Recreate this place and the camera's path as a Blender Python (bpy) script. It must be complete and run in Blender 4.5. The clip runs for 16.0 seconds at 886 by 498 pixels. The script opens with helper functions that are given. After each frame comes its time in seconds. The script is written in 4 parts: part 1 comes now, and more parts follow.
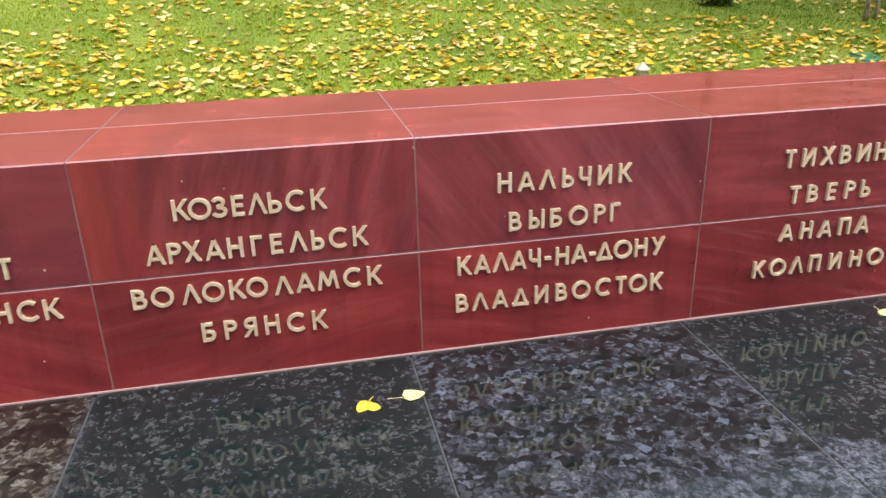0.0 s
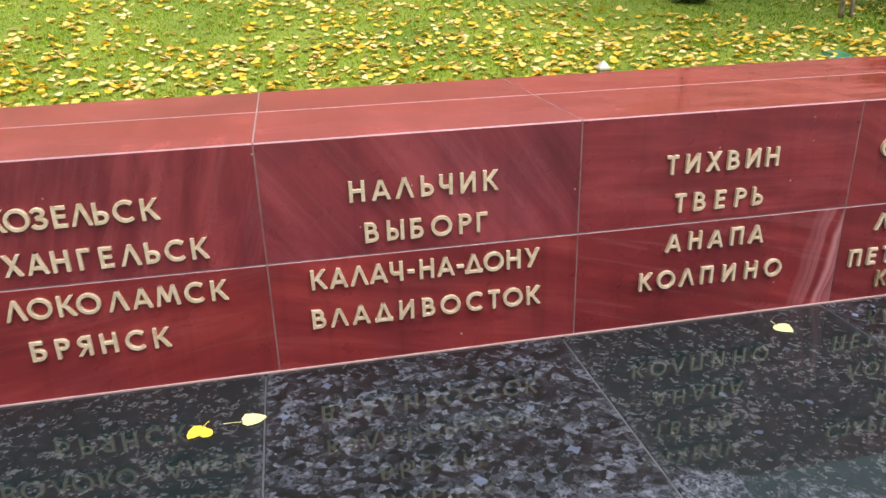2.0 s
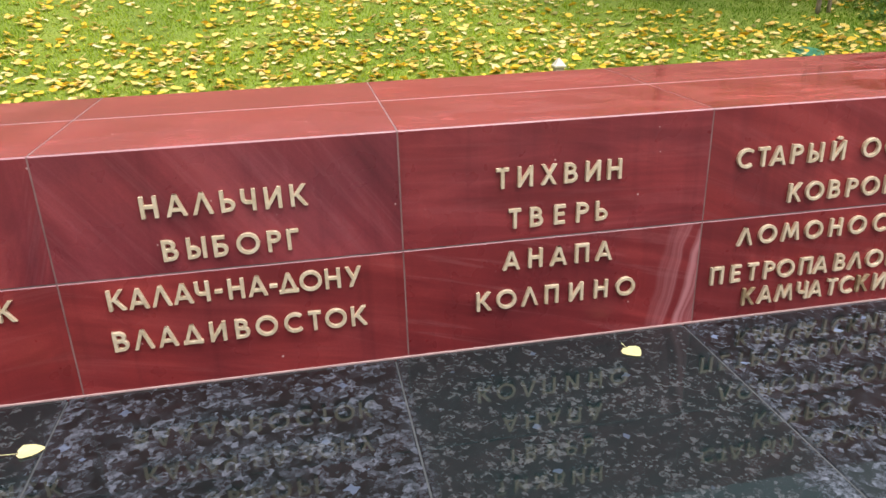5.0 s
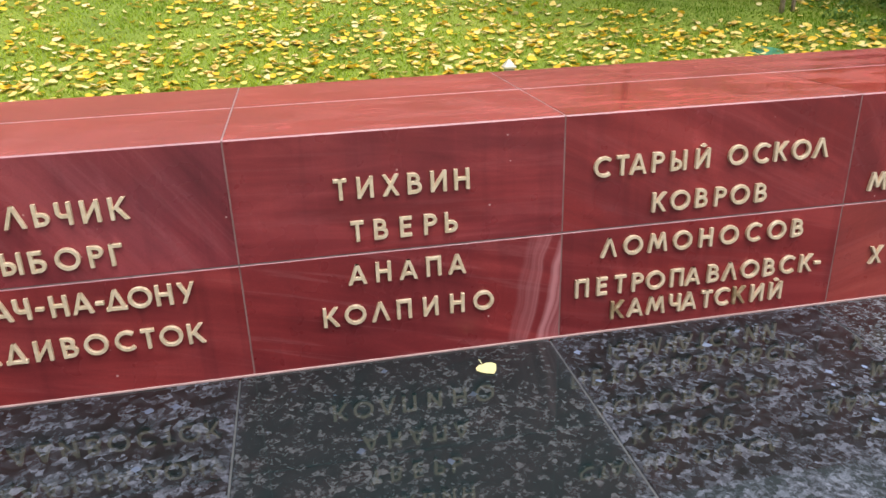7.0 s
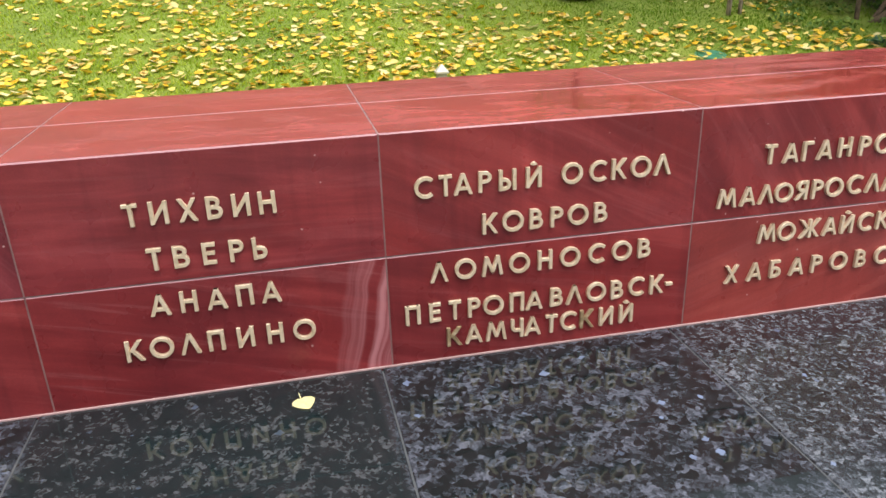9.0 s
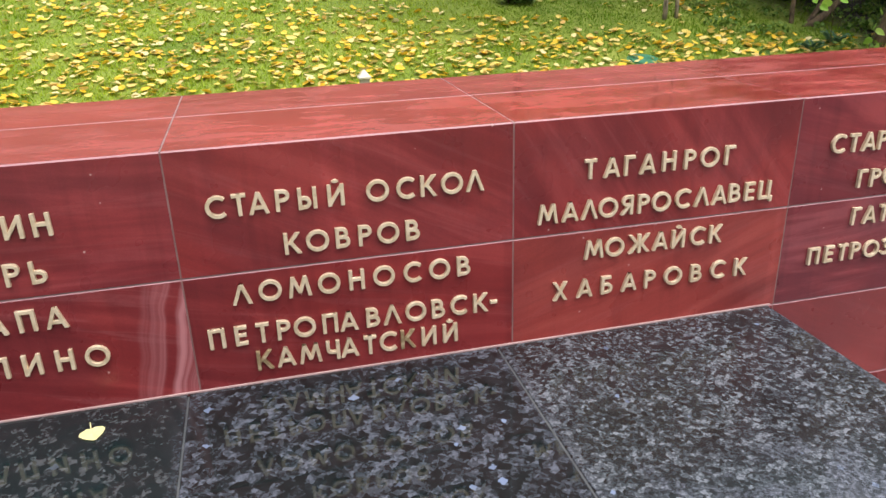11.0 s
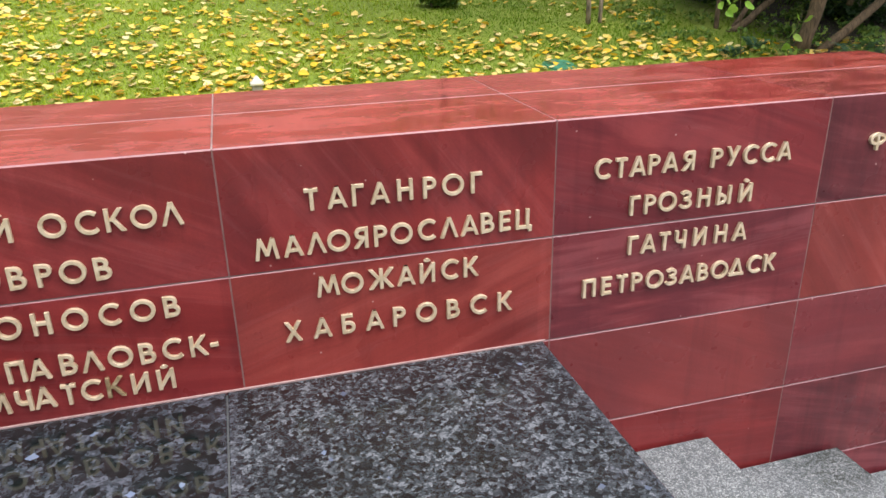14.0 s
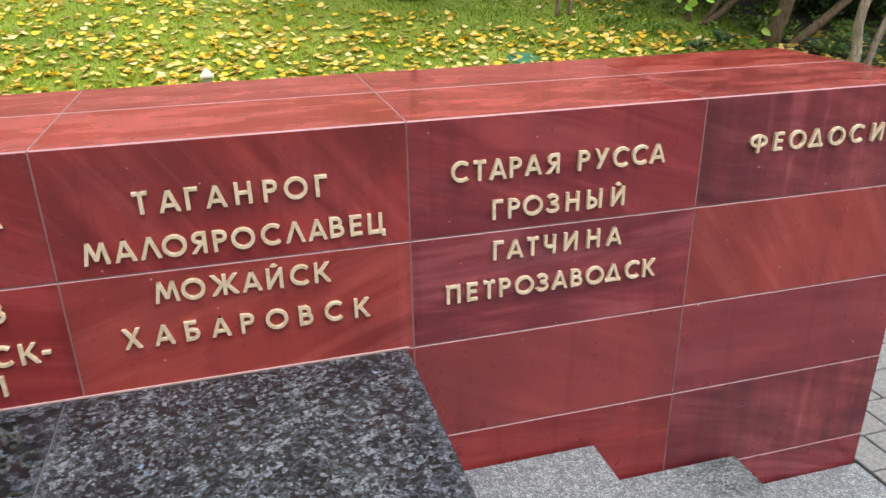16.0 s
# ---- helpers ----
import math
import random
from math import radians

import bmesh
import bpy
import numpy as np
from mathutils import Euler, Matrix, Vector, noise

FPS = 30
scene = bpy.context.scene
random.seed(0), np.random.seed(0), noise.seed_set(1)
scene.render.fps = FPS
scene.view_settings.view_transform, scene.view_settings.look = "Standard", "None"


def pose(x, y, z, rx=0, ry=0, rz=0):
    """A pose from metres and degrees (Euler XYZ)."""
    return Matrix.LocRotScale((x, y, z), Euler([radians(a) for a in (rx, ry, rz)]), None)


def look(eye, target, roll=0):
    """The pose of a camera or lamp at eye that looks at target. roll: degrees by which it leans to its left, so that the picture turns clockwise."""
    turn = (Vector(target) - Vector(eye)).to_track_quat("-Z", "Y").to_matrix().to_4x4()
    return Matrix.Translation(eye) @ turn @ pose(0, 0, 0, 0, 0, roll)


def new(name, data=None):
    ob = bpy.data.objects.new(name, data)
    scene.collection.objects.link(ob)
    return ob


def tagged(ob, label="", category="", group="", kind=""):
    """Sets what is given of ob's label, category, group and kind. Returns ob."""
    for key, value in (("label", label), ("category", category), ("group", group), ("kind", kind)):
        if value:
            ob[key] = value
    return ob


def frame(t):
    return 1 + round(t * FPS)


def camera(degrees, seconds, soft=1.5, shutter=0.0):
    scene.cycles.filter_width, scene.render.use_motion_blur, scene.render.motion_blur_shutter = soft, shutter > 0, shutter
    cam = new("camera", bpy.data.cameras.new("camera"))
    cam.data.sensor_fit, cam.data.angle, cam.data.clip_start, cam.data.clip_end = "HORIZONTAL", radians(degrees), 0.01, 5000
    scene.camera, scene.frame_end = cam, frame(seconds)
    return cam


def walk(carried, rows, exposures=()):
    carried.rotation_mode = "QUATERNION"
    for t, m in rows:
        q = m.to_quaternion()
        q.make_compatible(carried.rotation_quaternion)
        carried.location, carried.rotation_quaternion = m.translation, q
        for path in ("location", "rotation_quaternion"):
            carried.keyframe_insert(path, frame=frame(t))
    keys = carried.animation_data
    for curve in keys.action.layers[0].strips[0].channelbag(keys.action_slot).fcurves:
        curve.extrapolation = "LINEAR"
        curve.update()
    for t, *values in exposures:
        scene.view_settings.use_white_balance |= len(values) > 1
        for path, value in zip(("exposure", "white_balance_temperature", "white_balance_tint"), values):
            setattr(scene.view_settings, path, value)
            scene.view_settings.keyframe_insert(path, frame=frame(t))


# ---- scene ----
cam = camera(61.7, 16.0)
METRES, EYE, TILT, LEAN, TURN = 3.6, 1.152, 0.0, 0.0, -11.3
ROWS = [
    (0.0, 0.0, 0.0, 0.0, -0.55, -21.4, 1.42),
    (0.5, 0.0349, 0.0056, 0.0006, -0.64, -21.52, 1.36),
    (1.0, 0.0594, 0.0124, -0.0008, -0.65, -21.56, 1.4),
    (1.5, 0.0898, 0.0261, -0.0044, -0.59, -21.53, 1.43),
    (2.0, 0.1171, 0.0399, -0.0066, -0.48, -21.54, 1.47),
    (2.5, 0.1384, 0.0494, -0.0052, -0.34, -21.66, 1.52),
    (3.0, 0.1639, 0.059, -0.0041, -0.14, -21.79, 1.52),
    (3.5, 0.186, 0.0666, -0.005, 0.05, -21.84, 1.52),
    (4.0, 0.2147, 0.0722, -0.0063, 0.32, -21.85, 1.55),
    (6.5, 0.3563, 0.0968, -0.0079, 0.34, -22.1, 1.6),
    (7.0, 0.3886, 0.1094, -0.0097, 0.03, -22.0, 1.72),
    (7.5, 0.4158, 0.1207, -0.0105, -0.2, -21.96, 1.76),
    (8.0, 0.4506, 0.1317, -0.0082, -0.51, -22.05, 1.77),
    (8.5, 0.4787, 0.1387, -0.0076, -0.8, -22.06, 1.76),
    (9.0, 0.5168, 0.148, -0.0094, -1.25, -21.96, 1.77),
    (11.5, 0.684, 0.1728, -0.0074, -3.5, -21.86, 1.53),
    (12.0, 0.7209, 0.1854, -0.0089, -3.92, -21.74, 1.49),
    (12.5, 0.7508, 0.1953, -0.009, -4.16, -21.73, 1.42),
    (13.0, 0.7856, 0.2052, -0.0066, -4.39, -21.85, 1.35),
    (13.5, 0.8139, 0.2098, -0.006, -4.54, -21.89, 1.26),
    (14.0, 0.8487, 0.2142, -0.0072, -4.59, -21.91, 1.18),
    (14.5, 0.8773, 0.2161, -0.0076, -4.55, -21.97, 1.12),
    (15.0, 0.9125, 0.2176, -0.006, -4.45, -22.19, 1.03),
    (15.5, 0.937, 0.2196, -0.0054, -4.42, -22.39, 0.98),
    (16.0, 0.9665, 0.2272, -0.0066, -4.37, -22.58, 0.93),
]
walk(cam, [(t, pose(0, 0, EYE, TILT, LEAN, TURN) @ pose(METRES * x, METRES * y, METRES * z, 90 + pitch, roll, yaw)) for t, x, y, z, yaw, pitch, roll in ROWS])

# ---- world and light ----
world = bpy.data.worlds.new("overcast_sky")
scene.world = world
world.use_nodes = True
wn, wl = world.node_tree.nodes, world.node_tree.links
sky = wn.new("ShaderNodeTexSky")
sky.sky_type = "NISHITA"
sky.sun_disc = False
sky.sun_elevation, sky.sun_rotation = radians(72), radians(138)
sky.air_density, sky.dust_density, sky.ozone_density = 1.0, 4.0, 1.0
grey = wn.new("ShaderNodeHueSaturation")
grey.inputs["Saturation"].default_value = 0.22
wl.new(sky.outputs[0], grey.inputs["Color"])
wl.new(grey.outputs[0], wn["Background"].inputs["Color"])
wn["Background"].inputs["Strength"].default_value = 0.062
sun_data = bpy.data.lights.new("sun", "SUN")
sun_data.energy, sun_data.angle, sun_data.color = 1.7, radians(76), (1.0, 0.96, 0.91)
sun = new("sun", sun_data)
sun.matrix_world = look((2.6, -3.4, 16.0), (0, 0, 0))
scene.view_settings.exposure = 1.48


# ---- materials ----
class Mat:
    """A small wrapper round a node tree."""

    def __init__(self, name):
        self.m = bpy.data.materials.new(name)
        self.m.use_nodes = True
        self.n, self.l = self.m.node_tree.nodes, self.m.node_tree.links
        self.b = self.n["Principled BSDF"]

    def node(self, kind, **sets):
        nd = self.n.new(kind)
        for k, v in sets.items():
            if k in nd.inputs:
                nd.inputs[k].default_value = v
        return nd

    def wire(self, a, b):
        self.l.new(a, b)

    def coords(self, scale=(1, 1, 1), rot=(0, 0, 0), per_object=True):
        tc = self.n.new("ShaderNodeTexCoord")
        mp = self.n.new("ShaderNodeMapping")
        mp.inputs["Scale"].default_value = scale
        mp.inputs["Rotation"].default_value = [radians(a) for a in rot]
        if per_object:
            info = self.n.new("ShaderNodeObjectInfo")
            mul = self.n.new("ShaderNodeMath")
            mul.operation = "MULTIPLY"
            mul.inputs[1].default_value = 37.0
            comb = self.n.new("ShaderNodeCombineXYZ")
            self.wire(info.outputs["Random"], mul.inputs[0])
            self.wire(mul.outputs[0], comb.inputs[0])
            self.wire(mul.outputs[0], comb.inputs[1])
            self.wire(comb.outputs[0], mp.inputs["Location"])
        self.wire(tc.outputs["Object"], mp.inputs["Vector"])
        return mp.outputs[0]

    def turned(self, vec, lo, hi):
        """Turns the grain about the depth of the stone by a different angle on each block."""
        info = self.n.new("ShaderNodeObjectInfo")
        vr = self.n.new("ShaderNodeVectorRotate")
        vr.rotation_type = "Y_AXIS"
        self.wire(vec, vr.inputs["Vector"])
        self.wire(self.span(info.outputs["Random"], 0, 1, lo, hi), vr.inputs["Angle"])
        return vr.outputs[0]

    def noise(self, vec, scale, detail=4, rough=0.55, distort=0.0):
        nd = self.node("ShaderNodeTexNoise", Scale=scale, Detail=detail, Roughness=rough, Distortion=distort)
        if vec is not None:
            self.wire(vec, nd.inputs["Vector"])
        return nd.outputs["Fac"]

    def ramp(self, fac, stops, mode="LINEAR"):
        nd = self.n.new("ShaderNodeValToRGB")
        nd.color_ramp.interpolation = mode
        els = nd.color_ramp.elements
        while len(els) < len(stops):
            els.new(0.5)
        for e, (p, c) in zip(els, stops):
            e.position = p
            e.color = (*c, 1) if len(c) == 3 else c
        self.wire(fac, nd.inputs[0])
        return nd.outputs["Color"]

    def mix(self, fac, a, b, mode="MIX"):
        nd = self.n.new("ShaderNodeMix")
        nd.data_type, nd.blend_type = "RGBA", mode
        for s, v in ((nd.inputs[0], fac), (nd.inputs[6], a), (nd.inputs[7], b)):
            if isinstance(v, (int, float)):
                s.default_value = v
            elif isinstance(v, tuple):
                s.default_value = (*v, 1)
            else:
                self.wire(v, s)
        return nd.outputs[2]

    def math(self, op, a, b=0.0):
        nd = self.n.new("ShaderNodeMath")
        nd.operation = op
        for s, v in zip(nd.inputs, (a, b)):
            if isinstance(v, (int, float)):
                s.default_value = v
            else:
                self.wire(v, s)
        return nd.outputs[0]

    def span(self, fac, lo, hi, to_lo, to_hi):
        nd = self.n.new("ShaderNodeMapRange")
        self.wire(fac, nd.inputs[0])
        for i, v in enumerate((lo, hi, to_lo, to_hi)):
            nd.inputs[i + 1].default_value = v
        return nd.outputs[0]

    def bump(self, height, strength, distance):
        nd = self.node("ShaderNodeBump", Strength=strength, Distance=distance)
        self.wire(height, nd.inputs["Height"])
        self.wire(nd.outputs[0], self.b.inputs["Normal"])

    def done(self, color=None, rough=None, **sets):
        for key, v in (("Base Color", color), ("Roughness", rough)):
            if v is None:
                continue
            if isinstance(v, (int, float)):
                self.b.inputs[key].default_value = v
            elif isinstance(v, tuple):
                self.b.inputs[key].default_value = (*v, 1)
            else:
                self.wire(v, self.b.inputs[key])
        for key, v in sets.items():
            self.b.inputs[key.replace("_", " ")].default_value = v
        return self.m


def quartzite(name, dark, mid, light, streak=0.0, drip=False, grain_turn=(-1.0, 0.35), strata=2.4, warm=0.0, banding=0.35):
    """Polished crimson quartzite with slanting strata, run marks, fine grain and a few pale chips; rain-wet on top,
    with overhead light painted into the colour of tops and chamfers.
    """
    m = Mat(name)
    flat = m.coords()
    warp = m.noise(flat, 2.4, 3, 0.5, 0.8)
    turn = m.turned(flat, *grain_turn)
    stretch = m.n.new("ShaderNodeMapping")
    stretch.inputs["Scale"].default_value = (0.55, 0.55, 3.4)
    m.wire(turn, stretch.inputs["Vector"])
    bands = m.noise(stretch.outputs[0], strata, 5, 0.6, 0.9)
    col = m.ramp(bands, [(0.5 - 0.05 / banding, dark), (0.5, mid), (0.5 + 0.05 / banding, light)])
    cloud = m.ramp(warp, [(0.36, (0.80, 0.84, 0.92)), (0.64, (1.16, 1.10, 1.06))])
    col = m.mix(0.85, col, cloud, "MULTIPLY")
    fine = m.n.new("ShaderNodeMapping")
    fine.inputs["Scale"].default_value = (0.5, 0.5, 11.0)
    m.wire(turn, fine.inputs["Vector"])
    thin = m.noise(fine.outputs[0], 2.0, 4, 0.55, 0.9)
    veins = m.ramp(thin, [(0.56, (0, 0, 0)), (0.61, (1, 1, 1)), (0.66, (0, 0, 0))])
    col = m.mix(m.math("MULTIPLY", veins, 0.12 * banding + streak), col, (0.60, 0.27, 0.29))
    folds = m.ramp(thin, [(0.36, (0.74, 0.72, 0.74)), (0.43, (1, 1, 1))])
    col = m.mix(0.85 * banding, col, folds, "MULTIPLY")
    if warm:
        ends = m.n.new("ShaderNodeTexCoord")
        along = m.n.new("ShaderNodeSeparateXYZ")
        m.wire(ends.outputs["Object"], along.inputs[0])
        reach = m.math("ADD", along.outputs[0], m.span(m.noise(m.coords((1, 1, 0.25)), 6, 4, 0.6), 0.3, 0.7, -0.09, 0.09))
        col = m.mix(m.math("MULTIPLY", m.span(reach, -0.32, -0.20, 1, 0), warm), col, (0.30, 0.040, 0.030))
    runs = m.ramp(m.noise(m.coords((1, 1, 0.05)), 15, 4, 0.6), [(0.34, (0.80, 0.78, 0.80)), (0.46, (1, 1, 1)), (0.60, (1, 1, 1)), (0.70, (1.16, 1.22, 1.24))])
    col = m.mix(0.75, col, runs, "MULTIPLY")
    grain = m.noise(m.coords(), 240, 4, 0.75)
    col = m.mix(0.5, col, m.ramp(grain, [(0.3, (0.75, 0.75, 0.75)), (0.7, (1.2, 1.2, 1.2))]), "MULTIPLY")
    chips = m.node("ShaderNodeTexVoronoi", Scale=19.0)
    m.wire(m.coords(), chips.inputs["Vector"])
    rare = m.n.new("ShaderNodeSeparateColor")
    m.wire(chips.outputs["Color"], rare.inputs[0])
    spots = m.math("MULTIPLY", m.span(rare.outputs[0], 0.79, 0.80, 0, 1), m.span(m.math("ADD", chips.outputs["Distance"], m.math("MULTIPLY", rare.outputs[1], 0.05)), 0.062, 0.078, 0.7, 0))
    col = m.mix(spots, col, (0.58, 0.36, 0.35))
    if streak > 0:
        tc = m.n.new("ShaderNodeTexCoord")
        sep = m.n.new("ShaderNodeSeparateXYZ")
        m.wire(tc.outputs["Object"], sep.inputs[0])
        lean = m.math("ADD", sep.outputs[0], m.math("MULTIPLY", sep.outputs[2], -0.2))
        lean = m.math("ADD", lean, m.span(m.noise(tc.outputs["Object"], 5, 2), 0.3, 0.7, -0.012, 0.012))
        zone = m.span(lean, 0.32, 0.39, 0, 1)
        comb = m.n.new("ShaderNodeCombineXYZ")
        m.wire(lean, comb.inputs[0])
        lines = m.ramp(m.noise(comb.outputs[0], 26, 4, 0.55), [(0.42, (0, 0, 0)), (0.60, (0.75, 0.75, 0.75))])
        col = m.mix(m.math("MULTIPLY", lines, zone), col, (0.52, 0.22, 0.24))
    if drip:
        stain_vec = m.coords((1, 1, 0.06))
        stain = m.ramp(m.noise(stain_vec, 9, 5, 0.6), [(0.36, (0.55, 0.62, 0.66)), (0.5, (0.9, 0.9, 0.9)), (0.58, (1.0, 1.0, 1.0)), (0.64, (1.5, 1.95, 1.85))])
        col = m.mix(0.75, col, stain, "MULTIPLY")
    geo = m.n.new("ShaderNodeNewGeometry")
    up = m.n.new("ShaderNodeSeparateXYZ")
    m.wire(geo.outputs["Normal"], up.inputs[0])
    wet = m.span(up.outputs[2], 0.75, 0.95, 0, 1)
    # Sky highlight along the chamfered edges, painted in as pale lilac.
    edge_glint = m.math("MULTIPLY", m.span(up.outputs[2], 0.55, 0.65, 0, 1), m.math("SUBTRACT", 1.0, wet))
    col = m.mix(m.math("MULTIPLY", edge_glint, 0.55), col, (0.46, 0.27, 0.31))
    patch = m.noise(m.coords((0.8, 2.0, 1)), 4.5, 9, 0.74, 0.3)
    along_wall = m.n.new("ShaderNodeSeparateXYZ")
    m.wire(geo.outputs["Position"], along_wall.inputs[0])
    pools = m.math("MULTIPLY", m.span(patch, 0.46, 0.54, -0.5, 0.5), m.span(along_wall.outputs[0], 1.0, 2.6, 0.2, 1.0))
    # Overhead light painted onto up-facing stone as paler coral, mottled by the pools.
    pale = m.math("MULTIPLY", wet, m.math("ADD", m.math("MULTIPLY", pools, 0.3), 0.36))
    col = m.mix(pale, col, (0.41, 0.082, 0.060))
    dry_rough = m.span(m.noise(m.coords(), 7, 3), 0.3, 0.7, 0.24, 0.38)
    wet_rough = m.math("ADD", m.math("MULTIPLY", pools, 0.22), 0.14)
    rough = m.math("ADD", m.math("MULTIPLY", wet, wet_rough), m.math("MULTIPLY", m.math("SUBTRACT", 1.0, wet), dry_rough))
    m.bump(m.noise(m.coords(), 26, 5, 0.65), 0.10, 0.004)
    return m.done(col, rough, IOR=1.42)


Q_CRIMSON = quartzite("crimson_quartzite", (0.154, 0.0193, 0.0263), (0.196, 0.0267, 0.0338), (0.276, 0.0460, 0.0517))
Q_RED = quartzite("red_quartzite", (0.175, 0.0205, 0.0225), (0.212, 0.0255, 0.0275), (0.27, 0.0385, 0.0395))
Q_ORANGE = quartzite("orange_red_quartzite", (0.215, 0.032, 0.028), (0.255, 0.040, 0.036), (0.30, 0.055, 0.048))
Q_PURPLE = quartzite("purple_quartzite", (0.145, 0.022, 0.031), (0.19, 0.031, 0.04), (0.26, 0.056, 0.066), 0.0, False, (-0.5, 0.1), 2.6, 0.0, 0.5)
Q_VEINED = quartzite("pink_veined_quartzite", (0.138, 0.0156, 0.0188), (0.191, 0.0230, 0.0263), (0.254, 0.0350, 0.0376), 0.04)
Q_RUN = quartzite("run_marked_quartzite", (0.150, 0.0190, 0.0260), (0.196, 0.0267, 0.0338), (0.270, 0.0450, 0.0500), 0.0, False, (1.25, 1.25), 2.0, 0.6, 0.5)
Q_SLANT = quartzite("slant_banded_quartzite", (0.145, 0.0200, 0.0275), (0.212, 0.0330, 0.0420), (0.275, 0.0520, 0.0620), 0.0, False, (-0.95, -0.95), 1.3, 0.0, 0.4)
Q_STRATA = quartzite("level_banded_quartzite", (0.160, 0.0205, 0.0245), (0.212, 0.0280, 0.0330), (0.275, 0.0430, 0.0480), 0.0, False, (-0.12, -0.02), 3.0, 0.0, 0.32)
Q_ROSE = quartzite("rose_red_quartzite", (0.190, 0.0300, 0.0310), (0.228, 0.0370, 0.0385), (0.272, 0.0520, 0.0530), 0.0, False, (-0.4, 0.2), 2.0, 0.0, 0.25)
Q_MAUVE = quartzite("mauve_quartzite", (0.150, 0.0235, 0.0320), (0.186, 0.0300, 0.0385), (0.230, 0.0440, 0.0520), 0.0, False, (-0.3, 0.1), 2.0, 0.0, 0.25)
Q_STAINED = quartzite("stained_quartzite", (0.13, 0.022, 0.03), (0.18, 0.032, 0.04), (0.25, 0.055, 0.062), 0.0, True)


def mortar_material():
    m = Mat("pale_mortar")
    col = m.ramp(m.noise(m.coords(), 30, 4), [(0.3, (0.19, 0.135, 0.135)), (0.7, (0.32, 0.24, 0.24))])
    return m.done(col, 0.7)


MORTAR = mortar_material()



def granite(name, base, flecks, cell, rough_lo, rough_hi, blue=0.0, fleck_amount=0.5, relief=0.0, vein=False, worn_sky=False):
    """Granite of interlocking crystals: dark ground, grey flecks and a few shimmering feldspars."""
    m = Mat(name)
    vec = m.coords()
    wob = m.n.new("ShaderNodeVectorMath")
    wob.operation = "MULTIPLY_ADD"
    nz = m.node("ShaderNodeTexNoise", Scale=cell * 0.9, Detail=3)
    m.wire(vec, nz.inputs["Vector"])
    m.wire(nz.outputs["Color"], wob.inputs[0])
    wob.inputs[1].default_value = (0.9 / cell,) * 3
    m.wire(vec, wob.inputs[2])
    def cells(scale):
        vor = m.node("ShaderNodeTexVoronoi", Scale=scale)
        m.wire(wob.outputs[0], vor.inputs["Vector"])
        sep = m.n.new("ShaderNodeSeparateColor")
        m.wire(vor.outputs["Color"], sep.inputs[0])
        return sep.outputs[0]

    lump = m.noise(vec, cell * 0.14, 3, 0.6)
    val = m.math("ADD", m.math("MULTIPLY", cells(cell), 0.42), m.math("MULTIPLY", lump, 0.42))
    val = m.math("ADD", val, m.math("MULTIPLY", cells(cell * 2.3), 0.28))
    val = m.math("ADD", val, m.math("MULTIPLY", m.noise(wob.outputs[0], cell * 1.7, 5, 0.75), 0.36))
    col = m.ramp(val, [(0.42, base), (0.68 - 0.12 * fleck_amount, base), (0.80, flecks[0]), (0.91, flecks[1]), (1.0, flecks[2])])
    fine = m.noise(vec, cell * 6, 3, 0.75)
    col = m.mix(0.8, col, m.ramp(fine, [(0.3, (0.45, 0.45, 0.45)), (0.7, (1.45, 1.45, 1.45))]), "MULTIPLY")
    big = m.node("ShaderNodeTexVoronoi", Scale=cell * 0.38)
    big.distance = "MANHATTAN"
    m.wire(wob.outputs[0], big.inputs["Vector"])
    sb = m.n.new("ShaderNodeSeparateColor")
    m.wire(big.outputs["Color"], sb.inputs[0])
    shine = m.ramp(sb.outputs[1], [(0.945, (0, 0, 0)), (0.952, (1, 1, 1))])
    core = m.ramp(big.outputs["Distance"], [(0.32, (1, 1, 1)), (0.36, (0, 0, 0))])
    sheen = m.mix(sb.outputs[2], (0.08, 0.10, 0.15), (0.17, 0.22, 0.34))
    col = m.mix(m.math("MULTIPLY", m.math("MULTIPLY", shine, core), blue), col, sheen)
    if worn_sky:
        wc = m.n.new("ShaderNodeTexCoord")
        ws = m.n.new("ShaderNodeSeparateXYZ")
        m.wire(wc.outputs["Object"], ws.inputs[0])
        # Pale blue field towards the front is painted sky reflection; rim is wear.
        blotch = m.noise(vec, 3.2, 8, 0.74, 0.8)
        field = m.math("ADD", m.math("MULTIPLY", ws.outputs[1], -0.55), blotch)
        rim = m.math("ADD", m.math("ABSOLUTE", ws.outputs[0]), m.math("MULTIPLY", m.noise(vec, 16, 6, 0.7), 0.07))
        rim = m.span(rim, 0.466, 0.496, 0, 0.5)
        matte_sky = m.math("MAXIMUM", m.span(field, 0.57, 0.64, 0, 1), rim)
        col = m.mix(m.math("MULTIPLY", matte_sky, 0.62), col, m.ramp(m.noise(wob.outputs[0], cell * 1.1, 5, 0.7, 0.6), [(0.42, (0.012, 0.016, 0.021)), (0.52, (0.07, 0.080, 0.106)), (0.64, (0.22, 0.240, 0.305))]))
    if vein:
        tc = m.n.new("ShaderNodeTexCoord")
        sp = m.n.new("ShaderNodeSeparateXYZ")
        m.wire(tc.outputs["Object"], sp.inputs[0])
        swirl = m.noise(tc.outputs["Object"], 7, 4, 0.65, 1.6)
        lines = m.ramp(swirl, [(0.40, (0.1, 0.1, 0.1)), (0.43, (1, 1, 1)), (0.47, (0.2, 0.2, 0.2)), (0.53, (0.25, 0.25, 0.25)), (0.56, (1, 1, 1)), (0.60, (0.1, 0.1, 0.1))])
